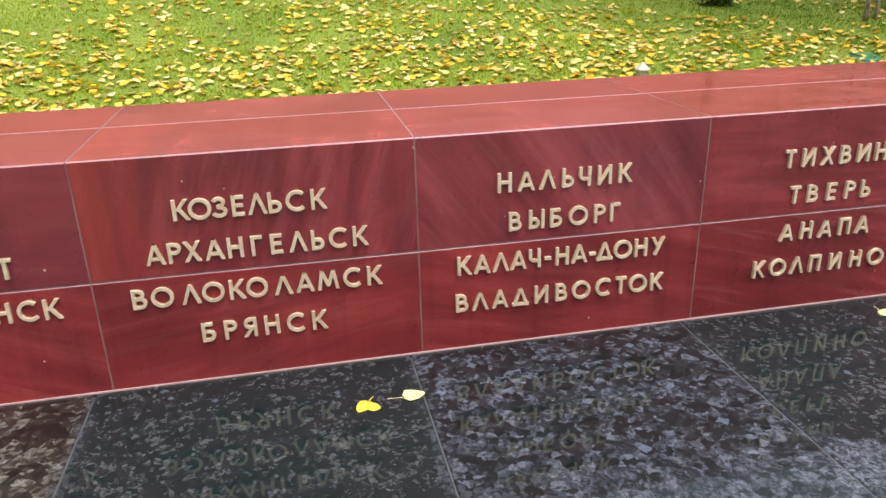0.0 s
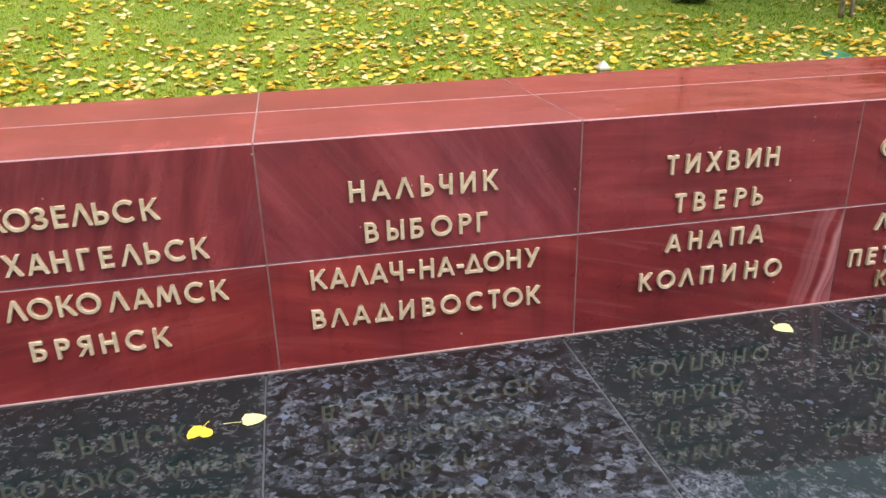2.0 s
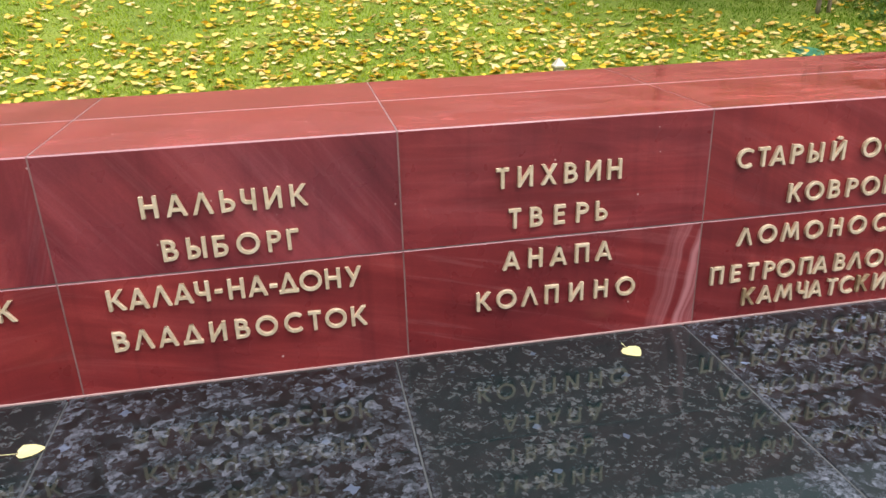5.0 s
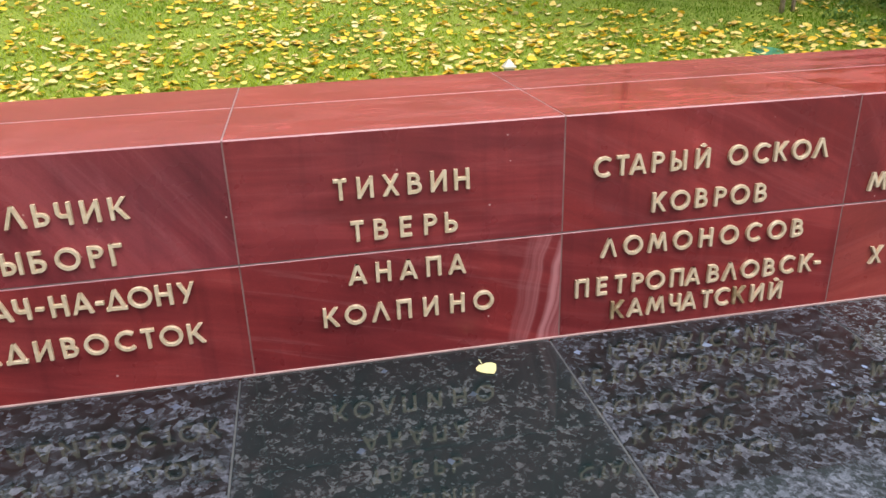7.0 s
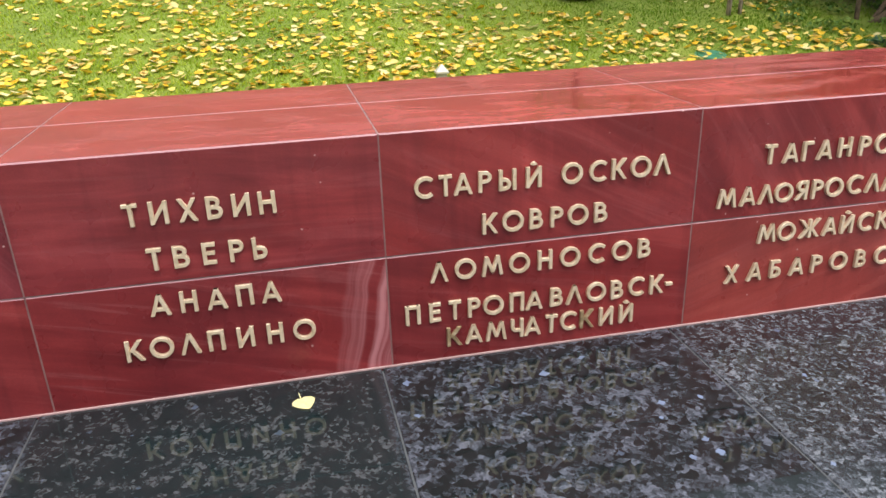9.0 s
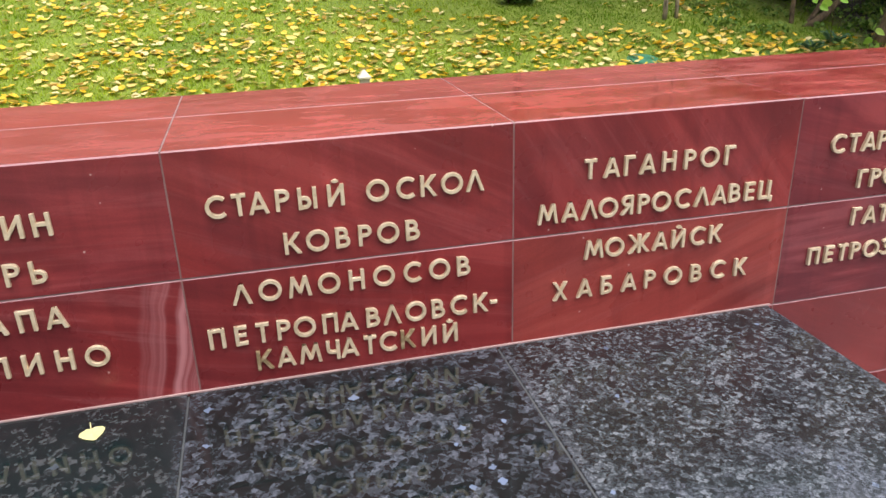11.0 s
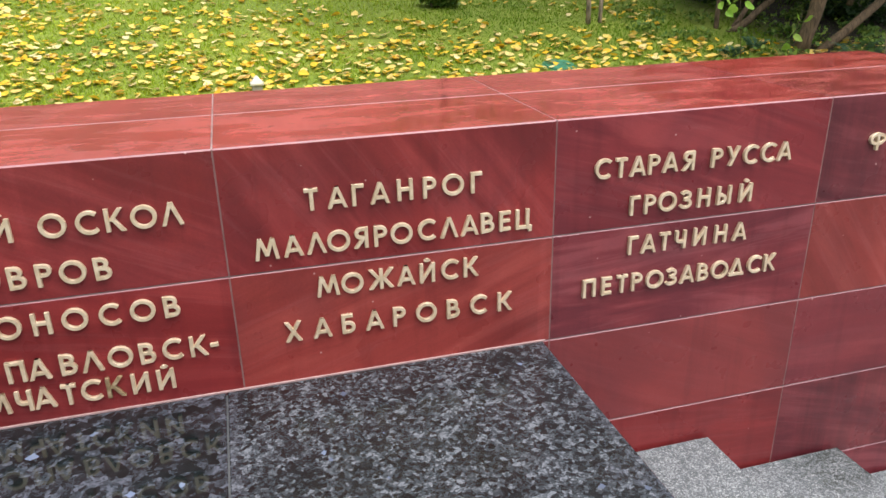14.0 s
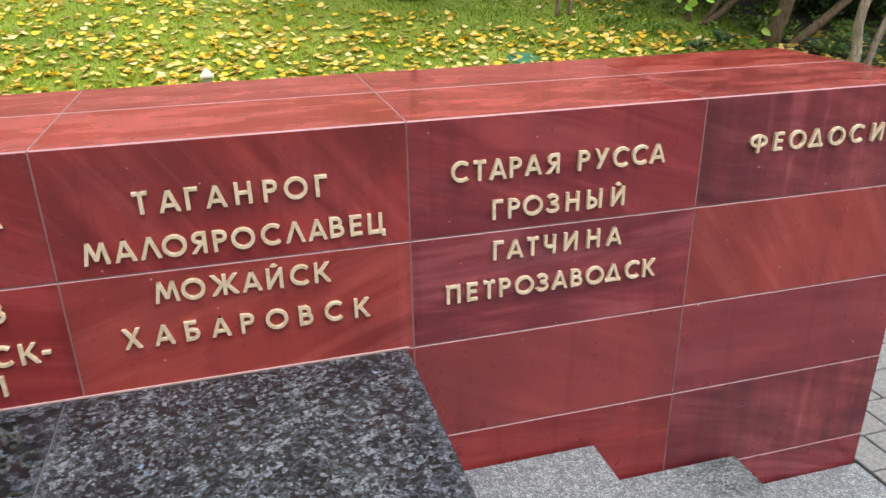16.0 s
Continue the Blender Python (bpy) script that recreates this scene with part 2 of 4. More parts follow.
        zone = m.math("MULTIPLY", m.span(sp.outputs[0], -0.02, 0.12, 0, 1), m.span(sp.outputs[1], 0.42, 0.56, 0, 1))
        col = m.mix(m.math("MULTIPLY", m.math("MULTIPLY", lines, zone), 0.95), col, (0.012, 0.022, 0.016))
    patch = m.noise(vec, 4.5, 4, 0.6, 0.6)
    rough = m.span(patch, 0.38, 0.62, rough_lo, rough_hi)
    if worn_sky:
        rough = m.math("ADD", rough, m.math("MULTIPLY", matte_sky, 0.14))
    if relief:
        m.bump(m.noise(vec, cell * 1.4, 3, 0.6), relief, 0.003)
    else:
        m.bump(m.noise(vec, cell * 0.8, 2, 0.5), 0.03, 0.002)
    return m.done(col, rough, IOR=1.57 if worn_sky else 1.5)


GREYS = ((0.023, 0.030, 0.037), (0.040, 0.049, 0.062), (0.092, 0.105, 0.135))
DARKS = ((0.0110, 0.0190, 0.0215), (0.025, 0.033, 0.037), (0.062, 0.070, 0.077))
BROWNS = ((0.0304, 0.0304, 0.0261), (0.0729, 0.0693, 0.0581), (0.1457, 0.1419, 0.1307))
PALES = ((0.032, 0.040, 0.048), (0.068, 0.081, 0.096), (0.160, 0.177, 0.207))
LIGHTS = ((0.165, 0.187, 0.207), (0.285, 0.312, 0.335), (0.46, 0.485, 0.505))
G_DARK = granite("dark_granite", (0.0062, 0.0155, 0.0172), DARKS, 60, 0.015, 0.05, 0.3, 0.6, worn_sky=True)
G_MOTTLED = granite("mottled_granite", (0.0055, 0.0105, 0.0112), GREYS, 42, 0.02, 0.07, 0.5, 0.75, worn_sky=True)
G_BLUE = granite("blue_fleck_granite", (0.0055, 0.0105, 0.0112), GREYS, 48, 0.02, 0.06, 1.0, 0.5, worn_sky=True)
G_FLECK = granite("flecked_granite", (0.0050, 0.0085, 0.0090), PALES, 76, 0.08, 0.20, 1.0, 1.35, 0.2, worn_sky=True)
G_BROWN = granite("brown_granite", (0.0085, 0.0096, 0.0091), BROWNS, 36, 0.06, 0.2, 0.3, 0.7, worn_sky=True)
G_STEP = granite("light_grey_granite", (0.066, 0.074, 0.084), LIGHTS, 235, 0.4, 0.6, 0.0, 1.15, 0.5)
G_VEIN = granite("veined_grey_granite", (0.066, 0.074, 0.084), LIGHTS, 235, 0.3, 0.5, 0.0, 1.15, 0.4, True)


def brass_material(name, low, mid, high):
    m = Mat(name)
    vec = m.coords()
    col = m.ramp(m.noise(vec, 45, 4, 0.6), [(0.3, low), (0.55, mid), (0.75, high)])
    rough = m.span(m.noise(vec, 90, 3), 0.3, 0.7, 0.3, 0.5)
    return m.done(col, rough, Metallic=0.3)


BRASS = brass_material("pale_brass", (0.60, 0.465, 0.31), (0.77, 0.625, 0.455), (0.85, 0.72, 0.56))
BRASS_DULL = brass_material("tarnished_brass", (0.20, 0.14, 0.075), (0.42, 0.31, 0.18), (0.70, 0.57, 0.40))


def lawn_soil_material():
    m = Mat("lawn_ground")
    vec = m.coords(per_object=False)
    big = m.noise(vec, 0.9, 4, 0.6)
    fine = m.noise(vec, 40, 4, 0.7)
    col = m.ramp(big, [(0.3, (0.13, 0.19, 0.02)), (0.55, (0.2, 0.26, 0.03)), (0.75, (0.27, 0.3, 0.05))])
    col = m.mix(0.8, col, m.ramp(fine, [(0.3, (0.5, 0.5, 0.5)), (0.7, (1.3, 1.3, 1.3))]), "MULTIPLY")
    tc = m.n.new("ShaderNodeTexCoord")
    sep = m.n.new("ShaderNodeSeparateXYZ")
    m.wire(tc.outputs["Object"], sep.inputs[0])
    edge = m.math("ADD", sep.outputs[0], m.math("MULTIPLY", m.noise(vec, 1.4, 3), 1.6))
    bed = m.span(edge, 9.8, 10.6, 0, 1)
    soil = m.ramp(m.noise(vec, 22, 5, 0.7), [(0.3, (0.009, 0.008, 0.005)), (0.7, (0.035, 0.028, 0.018))])
    col = m.mix(bed, col, soil)
    m.bump(fine, 0.6, 0.02)
    return m.done(col, 0.95)


SOIL = lawn_soil_material()


def island_material(name, stops, rough, translucent=0.0, spots=0.0, patches=False):
    """Leaves or blades whose colour changes from piece to piece."""
    m = Mat(name)
    geo = m.n.new("ShaderNodeNewGeometry")
    info = m.n.new("ShaderNodeObjectInfo")
    pick = m.math("FRACT", m.math("ADD", geo.outputs["Random Per Island"], info.outputs["Random"]))
    col = m.ramp(pick, stops)
    if spots:
        col = m.mix(spots, col, m.ramp(m.noise(m.coords(per_object=False), 70, 3, 0.7), [(0.35, (0.55, 0.42, 0.3)), (0.6, (1.08, 1.08, 1.08))]), "MULTIPLY")
    if patches:
        ground_vec = m.coords(per_object=False)
        wide = m.noise(ground_vec, 0.75, 4, 0.65)
        col = m.mix(0.9, col, m.ramp(wide, [(0.32, (0.50, 0.68, 0.6)), (0.5, (0.86, 0.92, 0.85)), (0.68, (1.06, 1.0, 1.0))]), "MULTIPLY")
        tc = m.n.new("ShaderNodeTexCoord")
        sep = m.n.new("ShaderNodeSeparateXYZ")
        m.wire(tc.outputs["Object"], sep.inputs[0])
        # Blades turn darker and greener towards the shrubs.
        deep_green = m.span(m.math("ADD", sep.outputs[0], m.math("MULTIPLY", wide, 2.0)), 5.2, 7.4, 0, 1)
        col = m.mix(m.math("MULTIPLY", deep_green, 0.85), col, m.mix(1.0, col, (0.41, 0.58, 0.45), "MULTIPLY"))
    m.done(col, rough, Specular_IOR_Level=0.25)
    if translucent:
        tr = m.n.new("ShaderNodeBsdfTranslucent")
        mx = m.n.new("ShaderNodeMixShader")
        mx.inputs[0].default_value = translucent
        m.wire(col, tr.inputs["Color"])
        m.wire(m.b.outputs[0], mx.inputs[1])
        m.wire(tr.outputs[0], mx.inputs[2])
        m.wire(mx.outputs[0], m.n["Material Output"].inputs["Surface"])
    return m.m


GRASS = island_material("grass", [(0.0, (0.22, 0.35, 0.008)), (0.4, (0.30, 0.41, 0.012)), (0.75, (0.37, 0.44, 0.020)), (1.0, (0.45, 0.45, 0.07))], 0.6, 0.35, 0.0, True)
LITTER = island_material("yellow_leaf", [(0.0, (0.76, 0.46, 0.025)), (0.3, (0.82, 0.58, 0.06)), (0.58, (0.80, 0.62, 0.20)), (0.76, (0.78, 0.68, 0.38)), (0.9, (0.82, 0.60, 0.18)), (1.0, (0.70, 0.46, 0.14))], 0.55, 0.25, 0.2)
LEAF_YELLOW = island_material("fresh_yellow_leaf", [(0.0, (0.82, 0.60, 0.07)), (1.0, (0.82, 0.60, 0.07))], 0.4, 0.1, 0.25)
LEAF_CREAM = island_material("cream_leaf", [(0.0, (0.78, 0.70, 0.36)), (1.0, (0.78, 0.70, 0.36))], 0.45, 0.1, 0.25)
SHRUB_LEAF = island_material("shrub_leaf", [(0.0, (0.012, 0.035, 0.012)), (0.5, (0.025, 0.06, 0.018)), (0.85, (0.05, 0.10, 0.022)), (1.0, (0.11, 0.17, 0.03))], 0.45, 0.2)
COVER_LEAF = island_material("cover_leaf", [(0.0, (0.06, 0.14, 0.025)), (0.6, (0.13, 0.22, 0.04)), (1.0, (0.24, 0.32, 0.06))], 0.5, 0.25)
AUTUMN_LEAF = island_material("yellowing_leaf", [(0.0, (0.07, 0.10, 0.025)), (0.4, (0.16, 0.15, 0.04)), (0.75, (0.34, 0.24, 0.06)), (1.0, (0.42, 0.26, 0.08))], 0.5, 0.3)
BRIGHT_LEAF = island_material("bright_green_leaf", [(0.0, (0.20, 0.38, 0.05)), (0.6, (0.28, 0.46, 0.08)), (1.0, (0.42, 0.5, 0.12))], 0.45, 0.35)
FERN = island_material("fern_frond", [(0.0, (0.03, 0.085, 0.045)), (1.0, (0.07, 0.15, 0.085))], 0.5, 0.2)


def bark_material(name, dark, light):
    m = Mat(name)
    vec = m.coords((1, 1, 0.18))
    ridges = m.noise(vec, 46, 5, 0.65, 0.6)
    col = m.ramp(ridges, [(0.3, dark), (0.6, light)])
    blot = m.noise(m.coords(), 9, 3)
    col = m.mix(0.6, col, m.ramp(blot, [(0.35, (0.6, 0.62, 0.55)), (0.65, (1.2, 1.15, 1.1))]), "MULTIPLY")
    m.bump(ridges, 0.7, 0.012)
    return m.done(col, 0.9)


BARK = bark_material("brown_bark", (0.045, 0.03, 0.018), (0.17, 0.12, 0.075))
BARK_GREY = bark_material("grey_bark", (0.10, 0.082, 0.064), (0.34, 0.28, 0.22))


def plain_material(name, lo, hi, scale, rough, metal=0.0):
    m = Mat(name)
    f = m.noise(m.coords(), scale, 4, 0.6)
    m.bump(f, 0.15, 0.003)
    return m.done(m.ramp(f, [(0.3, lo), (0.7, hi)]), rough, Metallic=metal)


PAVER = plain_material("grey_paver", (0.10, 0.103, 0.105), (0.22, 0.225, 0.225), 60, 0.7)
JOINT_SAND = plain_material("paver_bedding", (0.05, 0.048, 0.042), (0.10, 0.095, 0.085), 40, 0.95)
WHITE_PAINT = plain_material("white_paint", (0.5, 0.47, 0.38), (0.66, 0.63, 0.54), 12, 0.5)
CAP_GREY = plain_material("weathered_cap", (0.26, 0.24, 0.2), (0.4, 0.38, 0.32), 20, 0.6)
LID_GREEN = plain_material("green_plastic", (0.012, 0.12, 0.065), (0.03, 0.2, 0.11), 18, 0.45)
BRICK = plain_material("red_brickwork", (0.34, 0.15, 0.11), (0.48, 0.24, 0.18), 3, 0.85)
JOINT_GREY = plain_material("dull_joint", (0.04, 0.045, 0.05), (0.08, 0.086, 0.092), 20, 0.6)
BEAD = plain_material("pale_pointing", (0.36, 0.22, 0.22), (0.5, 0.34, 0.34), 14, 0.6)
JOINT_ROSE = plain_material("rose_pointing", (0.15, 0.072, 0.07), (0.27, 0.15, 0.145), 9, 0.65)
TWIG_DARK = plain_material("twig", (0.05, 0.035, 0.022), (0.11, 0.08, 0.05), 30, 0.9)


# ---- mesh helpers ----
def mesh_of(name, verts, faces, mat, smooth=False):
    me = bpy.data.meshes.new(name)
    me.from_pydata([tuple(v) for v in verts], [], [tuple(f) for f in faces])
    me.materials.append(mat)
    if smooth:
        me.polygons.foreach_set("use_smooth", [True] * len(me.polygons))
    me.update()
    return me


def finish(name, bm, mat, smooth=False):
    bmesh.ops.recalc_face_normals(bm, faces=bm.faces)
    me = bpy.data.meshes.new(name)
    bm.to_mesh(me)
    bm.free()
    me.materials.append(mat)
    if smooth:
        me.polygons.foreach_set("use_smooth", [True] * len(me.polygons))
    return me


def part(name, me, parent, place=(0, 0, 0), label="", kind=""):
    ob = new(name, me)
    ob.parent = parent
    ob.location = place
    return tagged(ob, label, kind=kind)


def slab_mesh(name, sx, sy, sz, bevel, mat, jitter=0.0):
    """A block with chamfered edges, its origin in its middle."""
    bm = bmesh.new()
    bmesh.ops.create_cube(bm, size=1)
    for v in bm.verts:
        v.co = Vector((v.co.x * sx, v.co.y * sy, v.co.z * sz))
    if bevel:
        bmesh.ops.bevel(bm, geom=bm.edges[:], offset=bevel, segments=1, affect="EDGES")
    return finish(name, bm, mat)


def block_mesh(name, sx, sy, sz, bevel, mat):
    """A wall block whose long upper edges are chamfered and whose other edges stay sharp."""
    bm = bmesh.new()
    bmesh.ops.create_cube(bm, size=1)
    for v in bm.verts:
        v.co = Vector((v.co.x * sx, v.co.y * sy, v.co.z * sz))
    long_edges = [e for e in bm.edges if abs(e.verts[0].co.x - e.verts[1].co.x) > 0.5 * sx and e.verts[0].co.z > 0]
    bmesh.ops.bevel(bm, geom=long_edges, offset=bevel, segments=1, affect="EDGES")
    return finish(name, bm, mat)


def tube_mesh(name, rings, mat, sides=9, lumps=0.0):
    """A tapered, slightly lumpy tube through (x, y, z, radius) rings."""
    verts, faces = [], []
    n = len(rings)
    for i, (x, y, z, r) in enumerate(rings):
        a, b = Vector(rings[max(i - 1, 0)][:3]), Vector(rings[min(i + 1, n - 1)][:3])
        d = (b - a).normalized()
        side = d.cross(Vector((0, 1, 0.13))).normalized()
        other = d.cross(side)
        for s in range(sides):
            ang = 2 * math.pi * s / sides
            rr = r * (1 + lumps * noise.noise(Vector((x * 9 + s * 0.8, y * 9, z * 9))))
            verts.append(Vector((x, y, z)) + (side * math.cos(ang) + other * math.sin(ang)) * rr)
    for i in range(n - 1):
        for s in range(sides):
            t = (s + 1) % sides
            faces.append((i * sides + s, i * sides + t, (i + 1) * sides + t, (i + 1) * sides + s))
    faces.append(tuple(range(sides))[::-1])
    faces.append(tuple((n - 1) * sides + s for s in range(sides)))
    return mesh_of(name, verts, faces, mat, True)


def limb(start, end, r0, r1, bend, steps=9, wob=0.03, seed=0):
    """Rings of a bent limb from start to end."""
    rnd = random.Random(seed)
    a, b = Vector(start), Vector(end)
    out = []
    for i in range(steps + 1):
        u = i / steps
        p = a.lerp(b, u) + Vector(bend) * (4 * u * (1 - u))
        if 0 < i < steps:
            p += Vector((rnd.uniform(-wob, wob), rnd.uniform(-wob, wob), 0))
        out.append((*p, r0 + (r1 - r0) * u))
    return out


# ---- ground ----
def ground_height(x, y):
    """Paved level in front of the wall; a lawn that climbs behind it."""
    lawn = -0.0090 * max(-8, min(x, 14)) + 0.2272 * min(max(y, 6.2), 12.5) - 1.659
    lawn += 0.02 * math.sin(x * 1.7 + y * 0.9) * math.cos(y * 1.3 - x * 0.6)
    u = min(max((y - 3.0) / 2.6, 0), 1)
    u = u * u * (3 - 2 * u)
    return -0.90 * (1 - u) + lawn * u


def ground_sheet():
    xs = [-900, -300, -100, -40, -20, -12] + [-8 + 0.25 * i for i in range(97)] + [20, 30, 60, 150, 400, 900]
    ys = [-900, -300, -100, -40, -20, -10, -4, 0, 2, 3] + [3.25 + 0.25 * i for i in range(60)] + [19, 22, 26, 32, 40, 50, 90, 300, 900]
    verts = [(x, y, ground_height(x, y)) for y in ys for x in xs]
    w = len(xs)
    faces = [(j * w + i, j * w + i + 1, (j + 1) * w + i + 1, (j + 1) * w + i) for j in range(len(ys) - 1) for i in range(w - 1)]
    ob = new("ground", mesh_of("ground", verts, faces, SOIL, True))
    return tagged(ob, "rising green lawn with dark soil under the shrubs", "lawn", kind="structure")


ground = ground_sheet()

# Out-of-view wall, added to give the wet stone tops a warm reflection.
far_wall = new("wall_far", slab_mesh("wall_far", 240, 1.5, 8.6, 0.05, BRICK))
far_wall.location = (0, 30, 3.3)
tagged(far_wall, "unseen red brick wall added beyond the lawn for the stone's reflections", "wall", kind="structure")

# ---- platform, plinth and steps in front of the wall ----
WALL_Y = 2.026
LOW = -0.488
landing = tagged(new("landing"), "light grey granite landing before the memorial plinth", "landing", kind="structure")
for i in range(-6, 4):
    for j in range(5):
        x0, y0 = 3.975 - 1.0 * (3 - i) - 1.0, 0.74 - 1.0 * (j + 1)
        part("granite_slab", slab_mesh("granite_slab", 0.996, 0.996, 0.12, 0.004, G_STEP), landing, (x0 + 0.5, y0 + 0.5, LOW - 0.06))
part("landing_base", slab_mesh("landing_base", 10.0, 5.0, 0.40, 0.0, G_STEP), landing, (-1.03, -1.76, LOW - 0.325))

steps = tagged(new("granite_steps"), "light grey flamed granite steps descending beside the wall", "steps", kind="structure")
for x0, x1, top in ((3.985, 4.62, -0.488), (4.62, 5.208, -0.665), (5.208, 5.80, -0.836)):
    for j in range(4):
        y1 = 2.020 - 1.45 * j
        part("step_stone", slab_mesh("step_stone", x1 - x0 + 0.0, 1.446, 0.30, 0.006, G_VEIN if top == -0.665 and j == 0 else G_STEP), steps, ((x0 + x1) / 2 - 0.001, y1 - 0.725, top - 0.15))

plinth = tagged(new("plinth"), "dark polished granite plinth, wet, along the foot of the wall", "plinth", kind="structure")
part("plinth_body", slab_mesh("plinth_body", 8.95, 1.24, 0.50, 0.004, G_DARK), plinth, (-0.51, 1.39, -0.31))
PLINTH_X = [-4.34, -3.41, -2.48, -1.56, -0.635, 0.290, 1.205, 2.128, 3.03, 3.978]
PLINTH_STONE = [G_MOTTLED, G_DARK, G_BLUE, G_BROWN, G_DARK, G_MOTTLED, G_DARK, G_BLUE, G_FLECK]
for x0, x1, stone in zip(PLINTH_X, PLINTH_X[1:], PLINTH_STONE):
    part("granite_slab", slab_mesh("granite_slab", x1 - x0 - 0.005, 1.285, 0.06, 0.003, stone), plinth, ((x0 + x1) / 2, 2.024 - 0.6425, -0.030))
for x in PLINTH_X[1:-1]:
    part("joint", slab_mesh("joint", 0.0046, 1.27, 0.05, 0, JOINT_GREY), plinth, (x, 2.02 - 0.64, -0.0285))

# ---- the memorial wall ----
COURSE = 0.344
TOP = 2 * COURSE
JOINTS = [-3.334, -2.418, -1.501, -0.585, 0.331, 1.246, 2.160, 3.079, 3.998, 4.915, 5.800]
SEAM_Y, BACK_Y = 2.462, 2.852
wall = tagged(new("stone_memorial"), "long polished crimson quartzite memorial with raised brass city names", "memorial")
part("pointing", slab_mesh("pointing", 7.3, 0.006, 0.006, 0.001, BEAD), wall, (0.332, WALL_Y - 0.003, 0.003))
part("mortar_core", slab_mesh("mortar_core", JOINTS[-1] - JOINTS[0] - 0.004, BACK_Y - WALL_Y - 0.0075, TOP + 0.90 - 0.0025, 0, MORTAR), wall, ((JOINTS[0] + JOINTS[-1]) / 2, (WALL_Y + BACK_Y) / 2, (TOP - 0.90) / 2 - 0.00125))
UPPER = [Q_CRIMSON, Q_PURPLE, Q_MAUVE, Q_RUN, Q_SLANT, Q_STRATA, Q_RED, Q_RED, Q_CRIMSON, Q_STAINED]
LOWER = [Q_RED, Q_RED, Q_RED, Q_RED, Q_RED, Q_VEINED, Q_RED, Q_ORANGE, Q_PURPLE, Q_ORANGE]
THIRD = [Q_RED] * 8 + [Q_ROSE, Q_MAUVE]
FOURTH = [Q_RED] * 8 + [Q_RED, Q_STAINED]
FIFTH = [Q_RED] * 9 + [Q_PURPLE]
GAP = 0.0032
blocks = {}
for c, (z1, z0, stones) in enumerate(((TOP, COURSE, UPPER), (COURSE, 0.0, LOWER), (0.0, -COURSE, THIRD), (-COURSE, -2 * COURSE - 0.012, FOURTH), (-2 * COURSE - 0.012, -0.90, FIFTH))):
    for i, (x0, x1) in enumerate(zip(JOINTS, JOINTS[1:])):
        sx, sz = x1 - x0 - 0.0046, z1 - z0 - GAP
        for row, (y0, y1) in enumerate(((WALL_Y, SEAM_Y), (SEAM_Y, BACK_Y))):
            if row and c > 1:
                continue
            deep = y1 - y0 - GAP * (0.5 + row * 0.5)
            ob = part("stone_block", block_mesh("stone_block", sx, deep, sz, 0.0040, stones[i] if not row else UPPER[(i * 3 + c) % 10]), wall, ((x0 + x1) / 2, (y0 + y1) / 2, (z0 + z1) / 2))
            if not row:
                blocks[c, i] = ob

    for x in JOINTS[1:-1]:
        part("pointing", slab_mesh("pointing", 0.0044, 0.004, z1 - z0 - GAP - 0.002, 0, JOINT_ROSE), wall, (x, WALL_Y + 0.0033, (z0 + z1) / 2))
        if c == 0:
            part("pointing", slab_mesh("pointing", 0.0044, BACK_Y - WALL_Y - 0.012, 0.004, 0, JOINT_ROSE), wall, (x, (WALL_Y + BACK_Y) / 2 + 0.002, z1 - 0.0045))

# ---- raised brass letters ----
W = 0.168
HALF = W / 2


def arc(cx, cz, rx, rz, a0, a1, n=12):
    return [(cx + rx * math.cos(radians(a0 + (a1 - a0) * i / n)), cz + rz * math.sin(radians(a0 + (a1 - a0) * i / n))) for i in range(n + 1)]


def bowl(x0, xr, z0, z1):
    """A bowl that leaves the stem at x0 and swells out to xr."""
    r = (z1 - z0 - W) / 2
    c = (z0 + z1) / 2
    rx = min(r * 1.05, xr - HALF - x0)
    return [(x0, z1 - HALF)] + arc(xr - HALF - rx, c, rx, r, 90, -90, 9) + [(x0, z0 + HALF)]


